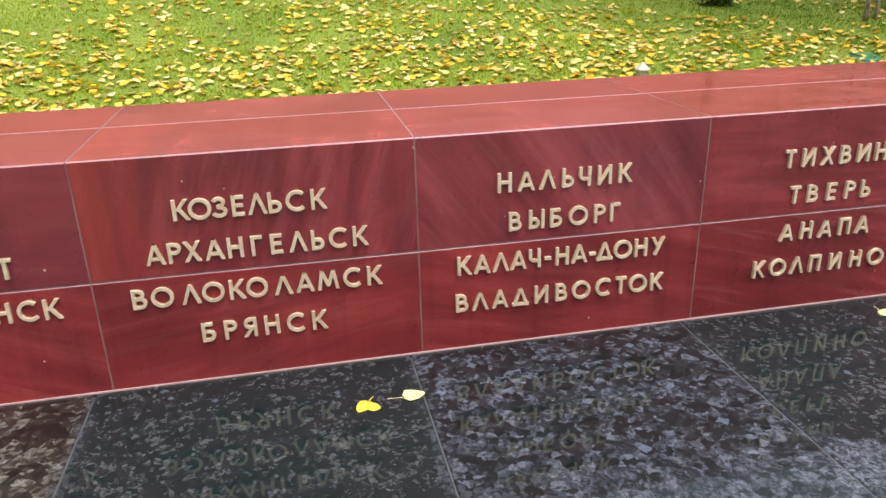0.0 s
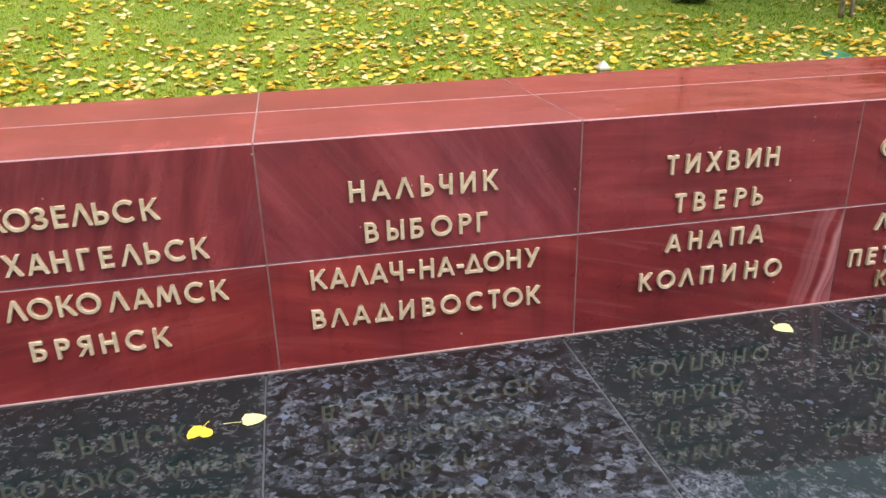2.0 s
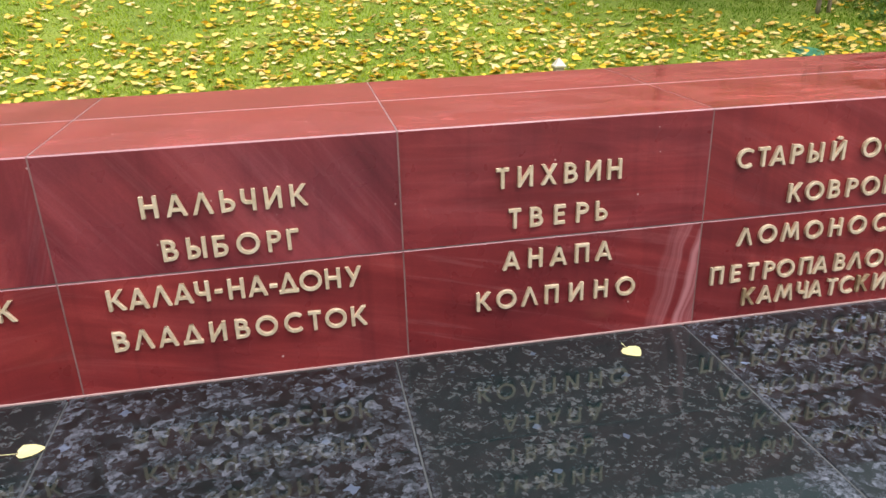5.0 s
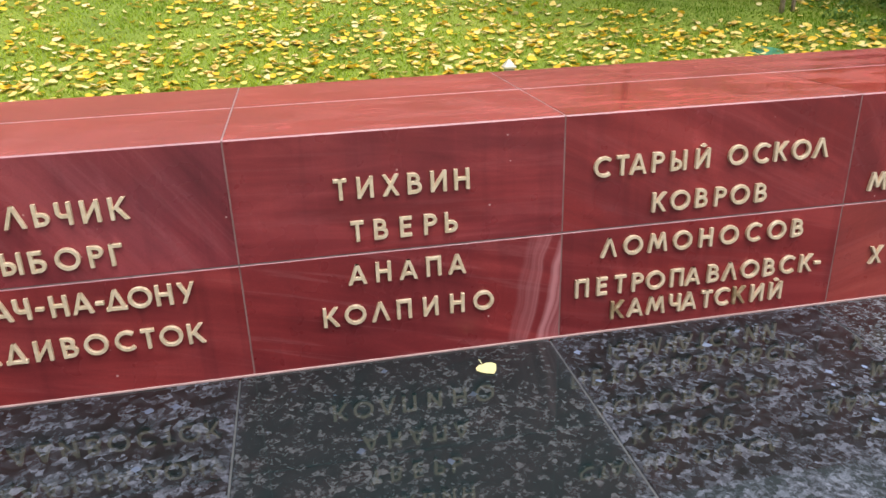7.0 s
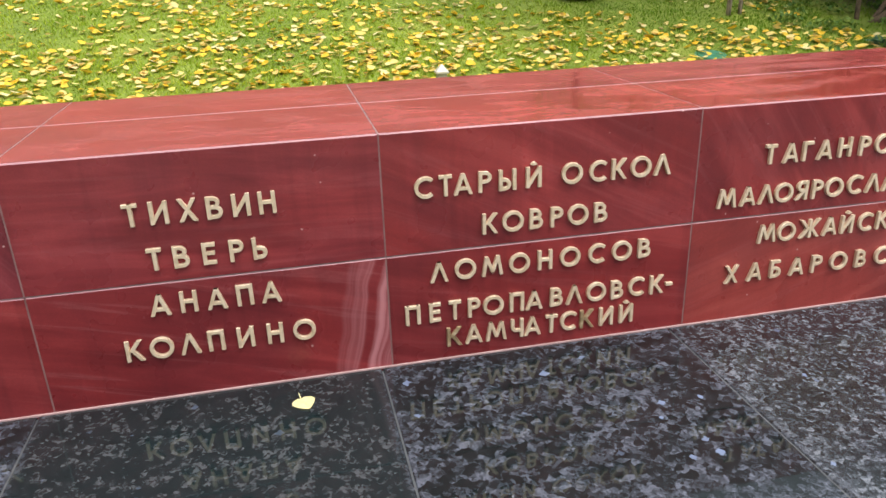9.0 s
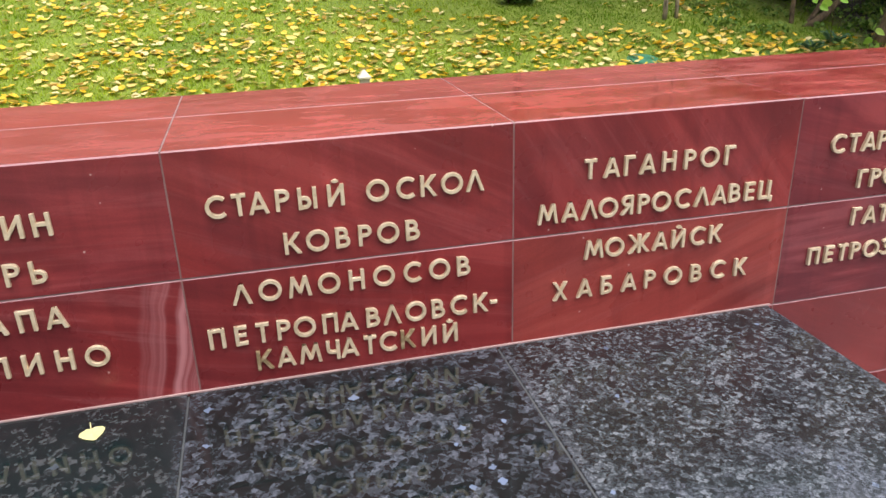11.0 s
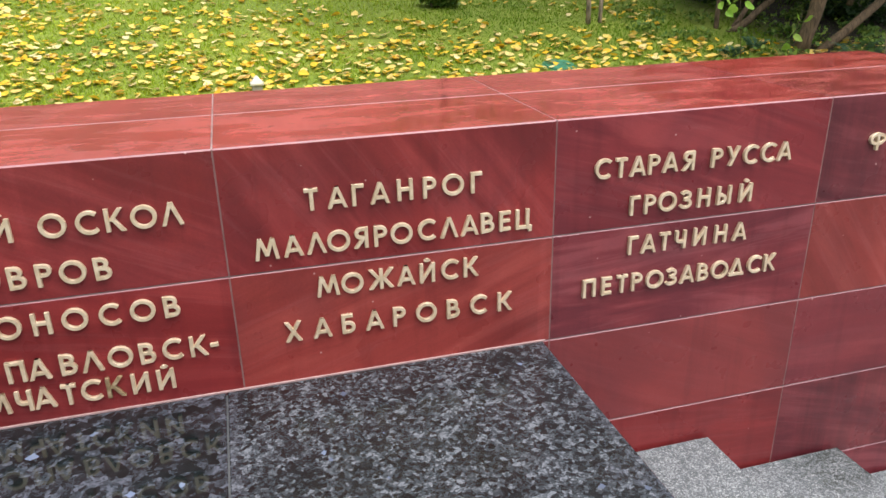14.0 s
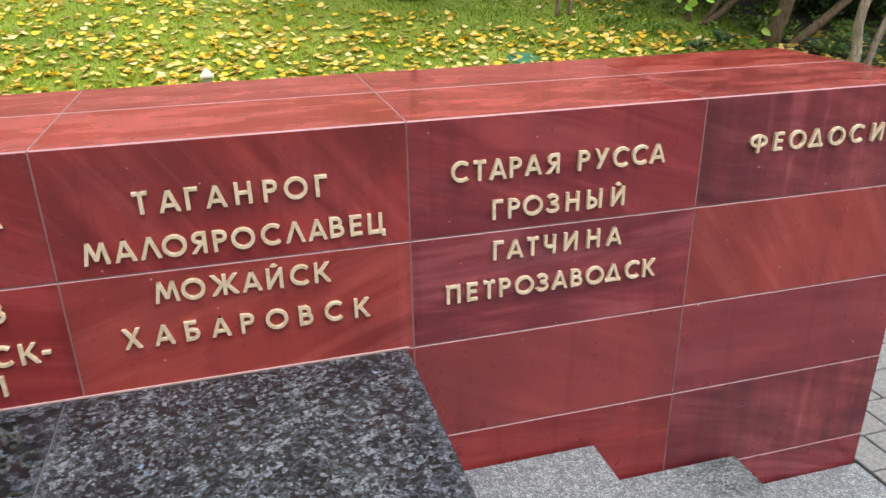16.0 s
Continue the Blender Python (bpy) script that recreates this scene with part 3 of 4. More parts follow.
def glyph(ch):
    """The strokes of a letter in cap heights, and its width."""
    h = HALF
    tent = 0.86
    if ch in "АЛДM":
        s = [[(h * 1.1, 0), (tent / 2, 1)], [(tent / 2, 1), (tent - h * 1.1, 0)]]
        if ch == "А":
            s.append([(0.2, 0.29), (tent - 0.2, 0.29)])
        if ch == "Д":
            s.append([(0.0, h), (tent, h)])
        return s, tent
    if ch == "Б":
        return [[(h, 0), (h, 1)], [(h, 1 - h), (0.52, 1 - h)], bowl(h, 0.62, 0, 0.62)], 0.62
    if ch == "В":
        return [[(h, 0), (h, 1)], bowl(h, 0.56, 0.44, 1.0), bowl(h, 0.64, 0, 0.60)], 0.64
    if ch == "Г":
        return [[(h, 0), (h, 1)], [(h, 1 - h), (0.52, 1 - h)]], 0.52
    if ch == "Е":
        return [[(h, 0), (h, 1)], [(h, 1 - h), (0.54, 1 - h)], [(h, 0.52), (0.5, 0.52)], [(h, h), (0.54, h)]], 0.54
    if ch == "Ж":
        return [[(0.56, 0), (0.56, 1)], [(h, 0), (0.48, 0.54)], [(h, 1), (0.48, 0.46)], [(1.12 - h, 0), (0.64, 0.54)], [(1.12 - h, 1), (0.64, 0.46)]], 1.12
    if ch == "З":
        return [arc(0.27, 0.74, 0.22, 0.26 - h, 160, -90, 10) + [(0.2, 0.5 + 0.02)], [(0.2, 0.52)] + arc(0.27, 0.29, 0.27, 0.29 - h, 90, -160, 12)], 0.62
    if ch in "ИЙ":
        s = [[(h, 0), (h, 1)], [(0.72 - h, 0), (0.72 - h, 1)], [(h, 0.06), (0.72 - h, 0.94)]]
        if ch == "Й":
            s.append(arc(0.36, 1.20, 0.10, 0.05, 190, 350, 6))
        return s, 0.72
    if ch == "К":
        return [[(h, 0), (h, 1)], [(0.2, 0.46), (0.62 - h * 0.2, 1)], [(0.27, 0.56), (0.72 - h, 0)]], 0.70
    if ch == "М":
        return [[(h, 0), (0.24, 1)], [(0.24, 1), (0.51, 0.18)], [(0.51, 0.18), (0.78, 1)], [(0.78, 1), (1.02 - h, 0)]], 1.02
    if ch == "Н":
        return [[(h, 0), (h, 1)], [(0.70 - h, 0), (0.70 - h, 1)], [(h, 0.52), (0.70 - h, 0.52)]], 0.70
    if ch == "О":
        return [arc(0.5, 0.5, 0.5 - h, 0.52 - h, 0, 360, 24)], 1.0
    if ch == "П":
        return [[(h, 0), (h, 1)], [(0.70 - h, 0), (0.70 - h, 1)], [(h, 1 - h), (0.70 - h, 1 - h)]], 0.70
    if ch == "Р":
        return [[(h, 0), (h, 1)], bowl(h, 0.60, 0.42, 1.0)], 0.60
    if ch == "Я":
        flip = [(0.62 - x, z) for x, z in bowl(h, 0.60, 0.42, 1.0)]
        return [[(0.62 - h, 0), (0.62 - h, 1)], flip, [(h * 0.9, 0), (0.40, 0.46)]], 0.62
    if ch == "С":
        return [arc(0.5, 0.5, 0.5 - h, 0.52 - h, 48, 312, 18)], 0.84
    if ch == "Т":
        return [[(0.29, 0), (0.29, 1)], [(0, 1 - h), (0.58, 1 - h)]], 0.58
    if ch == "У":
        return [[(h, 1), (0.37, 0.36)], [(0.72 - h, 1), (0.22, 0)]], 0.72
    if ch == "Ф":
        return [[(0.5, 0), (0.5, 0.97)], arc(0.5, 0.62, 0.5 - h, 0.35 - h, 0, 360, 20)], 1.0
    if ch == "Х":
        return [[(h, 0), (0.72 - h, 1)], [(h, 1), (0.72 - h, 0)]], 0.72
    if ch == "Ц":
        return [[(h, 0), (h, 1)], [(0.66 - h, 0), (0.66 - h, 1)], [(h, h), (0.78, h)], [(0.78 - h * 0.8, W * 0.9), (0.78 - h * 0.8, -0.14)]], 0.80
    if ch == "Ч":
        return [[(0.62 - h, 0), (0.62 - h, 1)], [(h, 1), (h, 0.62)] + arc(0.27, 0.58, 0.27 - h, 0.2, 180, 270, 5) + [(0.62 - h, 0.38)]], 0.62
    if ch == "Ш":
        return [[(h, 0), (h, 1)], [(0.5, 0), (0.5, 1)], [(1.0 - h, 0), (1.0 - h, 1)], [(h, h), (1.0 - h, h)]], 1.0
    if ch == "Ь":
        return [[(h, 0), (h, 1)], bowl(h, 0.60, 0, 0.60)], 0.60
    if ch == "Ы":
        return [[(h, 0), (h, 1)], bowl(h, 0.56, 0, 0.60), [(0.80 - h, 0), (0.80 - h, 1)]], 0.80
    if ch == "-":
        return [[(0, 0.44), (0.34, 0.44)]], 0.34
    return [], 0.30


def stroke(path, verts, faces, cap, depth):
    """A raised stroke along a path, with chamfered shoulders."""
    closed = len(path) > 8 and math.dist(path[0], path[-1]) < 1e-6
    pts = path[:-1] if closed else path
    n = len(pts)
    sides = []
    for i, (x, z) in enumerate(pts):
        a = pts[(i - 1) % n] if closed or i else pts[i]
        b = pts[(i + 1) % n] if closed or i < n - 1 else pts[i]
        dx, dz = b[0] - a[0], b[1] - a[1]
        size = math.hypot(dx, dz)
        dx, dz = dx / size, dz / size
        if n == 2:
            off = (HALF / abs(dz), 0.0) if abs(dz) > 0.4 else (0.0, HALF)
            if abs(dz) > 0.4 and abs(dz) < 0.999:
                off = (off[0] * 0.94, 0.0)
        else:
            off = (-dz * HALF, dx * HALF)
        sides.append(off)
    base = len(verts)
    for (x, z), (ox, oz) in zip(pts, sides):
        for k, d in ((1, 0), (1, 0.86 * depth), (0.84, depth), (-0.84, depth), (-1, 0.86 * depth), (-1, 0)):
            verts.append(((x + ox * k) * cap, -d, (z + oz * k) * cap))
    for i in range(n if closed else n - 1):
        p, q = base + 6 * i, base + 6 * ((i + 1) % n)
        for k in range(5):
            faces.append((p + k, p + k + 1, q + k + 1, q + k))
    if not closed:
        faces.append(tuple(base + k for k in range(6)))
        faces.append(tuple(base + 6 * (n - 1) + k for k in range(6))[::-1])


CAP = 0.0585
letters = {}


def letter_mesh(ch):
    if ch not in letters:
        verts, faces = [], []
        for i, path in enumerate(glyph(ch)[0]):
            stroke(path, verts, faces, CAP, 0.0105 - 0.00035 * i)
        bm = bmesh.new()
        vs = [bm.verts.new(v) for v in verts]
        for f in faces:
            bm.faces.new([vs[k] for k in f])
        half_w = glyph(ch)[1] * CAP / 2
        for v in bm.verts:
            v.co.x = half_w + (v.co.x - half_w) * 1.06
        letters[ch] = finish("letter", bm, BRASS)
    return letters[ch]


# How far the words of a block stand off their middle.
SET_OFF = {4: 0.004, 6: 0.004, 7: -0.005, 9: -0.006}


def write_line(text, course, block, z, centres, dull=False):
    """Sets a word on a block, letter by letter, each about its own middle."""
    ob = blocks[course, block]
    for ch, x in zip(text, centres):
        x += SET_OFF.get(block, 0.0) - glyph(ch)[1] * CAP / 2
        m = part("letter", letter_mesh(ch), ob, (x - ob.location.x, WALL_Y - ob.location.y, z - ob.location.z + random.uniform(-0.0008, 0.0008)))
        m.rotation_euler = (0, radians(random.uniform(-0.7, 0.7)), 0)
        if dull and ch == text[0]:
            m.data = m.data.copy()
            m.data.materials[0] = BRASS_DULL
            tagged(m, "tarnished brown brass letter")


LINES = (0.504, 0.382, 0.254, 0.130)
write_line("КРОНШТАДТ", 0, 2, LINES[1], (-1.295, -1.231, -1.168, -1.104, -1.04, -0.976, -0.913, -0.849, -0.785))
write_line("НАРО-ФОМИНСК", 1, 2, LINES[2], (-1.39, -1.327, -1.263, -1.2, -1.137, -1.073, -1.01, -0.947, -0.884, -0.82, -0.757, -0.694))
write_line("КОЗЕЛЬСК", 0, 3, LINES[0], (-0.320, -0.270, -0.217, -0.169, -0.117, -0.069, -0.014, 0.051))
write_line("АРХАНГЕЛЬСК", 0, 3, LINES[1], (-0.405, -0.353, -0.306, -0.247, -0.190, -0.131, -0.077, -0.017, 0.039, 0.096, 0.160))
write_line("ВОЛОКОЛАМСК", 1, 3, LINES[2], (-0.467, -0.405, -0.328, -0.267, -0.201, -0.145, -0.071, -0.009, 0.058, 0.128, 0.194))
write_line("БРЯНСК", 1, 3, LINES[3], (-0.296, -0.233, -0.178, -0.115, -0.047, 0.023))
write_line("НАЛЬЧИК", 0, 4, LINES[0], (0.589, 0.656, 0.722, 0.786, 0.839, 0.903, 0.969))
write_line("ВЫБОРГ", 0, 4, LINES[1], (0.623, 0.690, 0.752, 0.824, 0.893, 0.943))
write_line("КАЛАЧ-НА-ДОНУ", 1, 4, LINES[2], (0.464, 0.520, 0.579, 0.635, 0.687, 0.729, 0.776, 0.833, 0.876, 0.917, 0.978, 1.039, 1.097))
write_line("ВЛАДИВОСТОК", 1, 4, LINES[3], (0.455, 0.513, 0.577, 0.643, 0.711, 0.778, 0.844, 0.918, 0.979, 1.038, 1.103))
write_line("ТИХВИН", 0, 5, LINES[0], (1.533, 1.599, 1.668, 1.733, 1.799, 1.864))
write_line("ТВЕРЬ", 0, 5, LINES[1], (1.570, 1.634, 1.703, 1.772, 1.831))
write_line("АНАПА", 1, 5, LINES[2], (1.560, 1.633, 1.704, 1.777, 1.845))
write_line("КОЛПИНО", 1, 5, LINES[3], (1.476, 1.546, 1.618, 1.686, 1.764, 1.842, 1.921))
write_line("СТАРЫЙ", 0, 6, LINES[0], (2.268, 2.328, 2.376, 2.437, 2.501, 2.576))
write_line("ОСКОЛ", 0, 6, LINES[0], (2.688, 2.765, 2.827, 2.894, 2.960))
write_line("КОВРОВ", 0, 6, LINES[1], (2.450, 2.517, 2.585, 2.646, 2.710, 2.779))
write_line("ЛОМОНОСОВ", 1, 6, LINES[2], (2.302, 2.378, 2.457, 2.537, 2.614, 2.691, 2.773, 2.852, 2.923))
write_line("ПЕТРОПАВЛОВСК-", 1, 6, LINES[3], (2.222, 2.286, 2.344, 2.401, 2.459, 2.530, 2.583, 2.652, 2.708, 2.777, 2.844, 2.907, 2.972, 3.013))
write_line("КАМЧАТСКИЙ", 1, 6, 0.045, (2.340, 2.399, 2.467, 2.531, 2.579, 2.638, 2.692, 2.750, 2.813, 2.878), True)
write_line("ТАГАНРОГ", 0, 7, LINES[0], (3.314, 3.381, 3.436, 3.495, 3.564, 3.632, 3.698, 3.765))
write_line("МАЛОЯРОСЛАВЕЦ", 0, 7, LINES[1], (3.187, 3.256, 3.317, 3.376, 3.437, 3.491, 3.549, 3.621, 3.685, 3.745, 3.798, 3.850, 3.907))
write_line("МОЖАЙСК", 1, 7, LINES[2], (3.338, 3.405, 3.486, 3.557, 3.618, 3.685, 3.747))
write_line("ХАБАРОВСК", 1, 7, LINES[3], (3.233, 3.313, 3.386, 3.461, 3.532, 3.612, 3.693, 3.771, 3.851))
write_line("СТАРАЯ", 0, 8, LINES[0], (4.144, 4.201, 4.256, 4.309, 4.363, 4.424))
write_line("РУССА", 0, 8, LINES[0], (4.520, 4.576, 4.638, 4.701, 4.760))
write_line("ГРОЗНЫЙ", 0, 8, LINES[1], (4.256, 4.306, 4.365, 4.429, 4.490, 4.561, 4.638))
write_line("ГАТЧИНА", 1, 8, LINES[2], (4.260, 4.313, 4.368, 4.423, 4.491, 4.566, 4.636))
write_line("ПЕТРОЗАВОДСК", 1, 8, LINES[3], (4.121, 4.179, 4.232, 4.283, 4.345, 4.405, 4.461, 4.518, 4.579, 4.642, 4.709, 4.767))
write_line("ФЕОДОСИЯ", 0, 9, LINES[0], (5.115, 5.187, 5.258, 5.327, 5.406, 5.483, 5.563, 5.639))


# ---- leaves ----
def leaf_outline(length, width, curl, fold, stem, rnd):
    """A heart-shaped leaf: left rim, midrib and right rim, curled and folded, with a stalk."""
    us = (0.0, 0.12, 0.35, 0.6, 0.82, 1.0)
    ws = (0.34, 0.86, 1.0, 0.80, 0.48, 0.12)
    verts, faces = [], []
    for u, w in zip(us, ws):
        x = length * (u - 0.45)
        lift = curl * (2 * u - 0.9) ** 2 * length
        half = width * 0.5 * w * rnd.uniform(0.88, 1.1)
        verts += [(x - (0.06 * length if u == 0 else 0), -half, lift + fold * half * rnd.uniform(0.6, 1.4)), (x, 0, lift), (x - (0.06 * length if u == 0 else 0), half, lift + fold * half * rnd.uniform(0.6, 1.4))]
    for i in range(len(us) - 1):
        for k in range(2):
            a = 3 * i + k
            faces.append((a, a + 1, a + 4, a + 3))
    if stem:
        b = len(verts)
        sx = -0.45 * length
        verts += [(sx, -0.0012, 0.001), (sx, 0.0012, 0.001), (sx - stem, 0.004, 0.006), (sx - stem, 0.0015, 0.006), (sx - stem * 0.5, 0.0, 0.004), (sx - stem * 0.5, 0.0024, 0.004)]
        faces += [(b, b + 1, b + 5, b + 4), (b + 4, b + 5, b + 2, b + 3)]
    return verts, faces


def scatter(name, items, mat):
    """One mesh of many placed pieces; items give (verts, faces, matrix)."""
    verts, faces = [], []
    for vs, fs, m in items:
        b = len(verts)
        verts += [m @ Vector(v) for v in vs]
        faces += [tuple(b + k for k in f) for f in fs]
    return mesh_of(name, verts, faces, mat)


rnd = random.Random(7)
SHAPES = [leaf_outline(rnd.uniform(0.065, 0.09), rnd.uniform(0.052, 0.074), rnd.uniform(-0.05, 0.16), rnd.uniform(-0.12, 0.3), 0.035, rnd) for _ in range(14)]


def litter_density(x, y):
    """More leaves low on the bank and in drifts, fewer on the upper lawn near the shrubs."""
    d = 0.35 + 0.8 * noise.noise(Vector((x * 0.5, y * 0.8, 3.1)))
    d += 1.1 * max(0, 1 - (y - 7.2) / 1.7) + 0.35 * noise.noise(Vector((x * 1.9, y * 2.3, 8.0)))
    if x > 8.6:
        d -= 0.45
    if x > 4.2:
        d -= 0.09 * min(x - 4.2, 2.2)
    return d


def lawn_pose(x, y, lift, tilt=26, size=1.0):
    return pose(x, y, ground_height(x, y) + lift, rnd.uniform(-tilt, tilt) + 17, rnd.uniform(-tilt, tilt), rnd.uniform(0, 360)) @ Matrix.Scale(size, 4)


litter, single = [], []
while len(litter) < 6300:
    x, y = rnd.uniform(-5.5, 11.5), rnd.uniform(6.2, 12.0)
    if rnd.random() > litter_density(x, y):
        continue
    vs, fs = SHAPES[rnd.randrange(len(SHAPES))]
    m = lawn_pose(x, y, rnd.uniform(0.020, 0.034), 20, rnd.uniform(0.75, 1.25))
    if y < 7.75 and -2.2 < x < 7.5 and len(single) < 240 and rnd.random() < 0.75:
        single.append(m)
    else:
        litter.append((vs, fs, m))
tagged(new("leaf_litter", scatter("leaf_litter", litter, LITTER)), "yellow and cream fallen leaves strewn over the grass", "leaves", kind="stuff")
leaf_meshes = [mesh_of("fallen_leaf", vs, fs, LITTER) for vs, fs in SHAPES]
for i, m in enumerate(single):
    ob = new("fallen_leaf", leaf_meshes[i % len(leaf_meshes)])
    ob.matrix_world = m
    tagged(ob, "curled yellow fallen leaf lying on the grass", "leaf", "fallen leaves on the lawn")


def slab_leaf(label, mat, x, y, turn, length, width, curl, fold, stem, seed, lobes=0):
    r = random.Random(seed)
    vs, fs = leaf_outline(length, width, curl, fold, stem, r)
    if lobes:
        m = pose(-0.12 * length, 0.5 * length, 0.004, 8, 0, 75) @ Matrix.Scale(0.72, 4)
        v2, f2 = leaf_outline(length, width, curl, -fold, 0, r)
        b = len(vs)
        vs += [tuple(m @ Vector(v)) for v in v2]
        fs += [tuple(b + k for k in f) for f in f2]
    me = mesh_of("fallen_leaf", vs, fs, mat)
    low = min(v.co.z for v in me.vertices)
    ob = new("fallen_leaf", me)
    ob.matrix_world = pose(x, y, 0.001 - low, 0, 0, turn)
    return tagged(ob, label, "leaf", "fallen leaves on the plinth")


slab_leaf("bright yellow folded fallen leaf on the dark granite plinth", LEAF_YELLOW, 0.118, 1.765, 235, 0.056, 0.05, 0.03, 0.15, 0.024, 3, 1)
slab_leaf("pale cream fallen leaf with a stalk on the dark plinth", LEAF_CREAM, 0.262, 1.790, 8, 0.06, 0.06, 0.03, 0.12, 0.05, 5)
slab_leaf("pale cream fallen leaf on the dark granite plinth", LEAF_CREAM, 1.900, 1.895, -72, 0.058, 0.060, 0.04, 0.12, 0.026, 9)


# ---- grass ----
def grass_mesh(count, seed):
    """Bent blades in tufts over the part of the bank that is seen."""
    rng = np.random.default_rng(seed)
    verts, faces = np.zeros((count * 5, 3)), []
    xs, ys = rng.uniform(-5.5, 11.0, count), 6.5 + 5.3 * rng.uniform(0, 1, count) ** 1.25
    ang, tall = rng.uniform(0, 2 * np.pi, count), rng.uniform(0.022, 0.052, count)
    lean, wide = rng.uniform(0.01, 0.055, count), rng.uniform(0.0028, 0.0062, count)
    for i in range(count):
        x, y = xs[i], ys[i]
        if x + 1.6 * noise.noise(Vector((x * 1.4, y * 1.4, 0))) > 9.5 and i % 7:
            tall[i] *= 0.1
        tuft = 0.75 + 0.6 * noise.noise(Vector((x * 2.2, y * 2.2, 5)))
        z, t = ground_height(x, y) - 0.004, tall[i] * tuft
        dx, dy = math.cos(ang[i]), math.sin(ang[i])
        w, l = wide[i], lean[i]
        verts[5 * i:5 * i + 5] = ((x - dy * w, y + dx * w, z), (x + dy * w, y - dx * w, z), (x + dx * l * 0.4 + dy * w * 0.8, y + dy * l * 0.4 - dx * w * 0.8, z + t * 0.6), (x + dx * l * 0.4 - dy * w * 0.8, y + dy * l * 0.4 + dx * w * 0.8, z + t * 0.6), (x + dx * l, y + dy * l, z + t))
        b = 5 * i
        faces += [(b, b + 1, b + 2, b + 3), (b + 3, b + 2, b + 4)]
    return mesh_of("grass", verts, faces, GRASS)


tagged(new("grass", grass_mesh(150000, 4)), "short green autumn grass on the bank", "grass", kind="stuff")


# ---- shrubs and saplings ----
def crown_mesh(name, clumps, count, size, mat, seed):
    """Many small leaves gathered in uneven clumps of (x, y, z, rx, ry, rz)."""
    r = random.Random(seed)
    shapes = [leaf_outline(size * r.uniform(0.8, 1.2), size * r.uniform(0.55, 0.8), r.uniform(-0.1, 0.2), r.uniform(0, 0.4), 0, r) for _ in range(5)]
    items = []
    while len(items) < count:
        cx, cy, cz, rx, ry, rz = clumps[r.randrange(len(clumps))]
        d = Vector((r.gauss(0, 1), r.gauss(0, 1), r.gauss(0, 1))).normalized() * r.uniform(0.25, 1.05) ** 0.6
        p = Vector((cx + d.x * rx, cy + d.y * ry, cz + d.z * rz))
        if p.z < ground_height(p.x, p.y) + 0.02 or noise.noise(p * 3.2) < -0.18:
            continue
        vs, fs = shapes[r.randrange(5)]
        items.append((vs, fs, Matrix.Translation(p) @ pose(0, 0, 0, r.uniform(-60, 60), r.uniform(-60, 60), r.uniform(0, 360))))
    return scatter(name, items, mat)


def plant(name, label, category, stems, bark, crown=None, mat=SHRUB_LEAF, leaf=0.06, seed=1, group=""):
    """A woody plant at its base: stems as rings, and an optional leafy crown."""
    base = Vector((stems[0][0][0], stems[0][0][1], stems[0][0][2]))
    root = tagged(new(name), label, category, group)
    root.location = base
    for i, rings in enumerate(stems):
        part("trunk" if i == 0 else "stem", tube_mesh("stem", [(x - base.x, y - base.y, z - base.z, r) for x, y, z, r in rings], bark, 10, 0.22), root)
    if crown:
        me = crown_mesh("crown", crown[0], crown[1], leaf, mat, seed)
        me.transform(Matrix.Translation(-base))
        part("crown", me, root)
    return root


def foot(x, y, dip=0.06):
    return (x, y, ground_height(x, y) - dip)


# The first two crowns are out of view, thickened to shade the bed.
plant("shrub", "old brown multi-stemmed shrub with an unseen crown of yellowing leaves", "shrub", [
    limb(foot(9.50, 7.50), (9.95, 7.45, 2.2), 0.085, 0.055, (0.02, 0, 0), 10, 0.012, 1),
    limb(foot(9.72, 7.50), (11.7, 7.6, 1.7), 0.055, 0.035, (0.12, 0, -0.08), 12, 0.02, 2),
    limb((10.1, 7.52, 0.45), (10.9, 7.8, 2.2), 0.035, 0.02, (0, 0, 0.1), 8, 0.02, 3)], BARK,
    ([(10.2, 7.6, 2.5, 1.5, 1.0, 0.8), (11.6, 7.8, 2.0, 1.1, 0.9, 0.8), (9.3, 8.0, 2.6, 0.9, 0.8, 0.6)], 5200), AUTUMN_LEAF, leaf=0.12, seed=11, group="shrubs beside the lawn")
plant("shrub", "brown shrub with low leaning stems and an unseen yellowing crown", "shrub", [
    limb(foot(9.05, 8.30), (10.3, 8.35, 1.35), 0.05, 0.03, (0.1, 0, -0.12), 10, 0.02, 4),
    limb(foot(9.15, 8.38), (10.0, 8.5, 1.6), 0.035, 0.02, (0.06, 0, -0.1), 9, 0.02, 5),
    limb(foot(9.0, 8.42), (9.3, 8.7, 1.8), 0.03, 0.018, (-0.05, 0, 0), 8, 0.02, 6)], BARK,
    ([(10.1, 8.9, 1.75, 1.2, 0.9, 0.7), (9.3, 9.2, 1.9, 0.9, 0.8, 0.6)], 3600), AUTUMN_LEAF, leaf=0.11, seed=12, group="shrubs beside the lawn")
plant("shrub", "pale grey-barked shrub stem beside the wall's end", "shrub", [
    limb(foot(9.55, 6.35), (9.85, 6.40, 1.9), 0.052, 0.042, (-0.03, 0, 0), 14, 0.032, 7),
    limb(foot(9.76, 6.36), (10.4, 6.45, 1.7), 0.034, 0.024, (-0.04, 0, 0), 10, 0.02, 8)], BARK_GREY,
    ([(10.3, 6.6, 2.3, 1.0, 0.8, 0.6)], 1500), seed=13, group="shrubs beside the lawn")
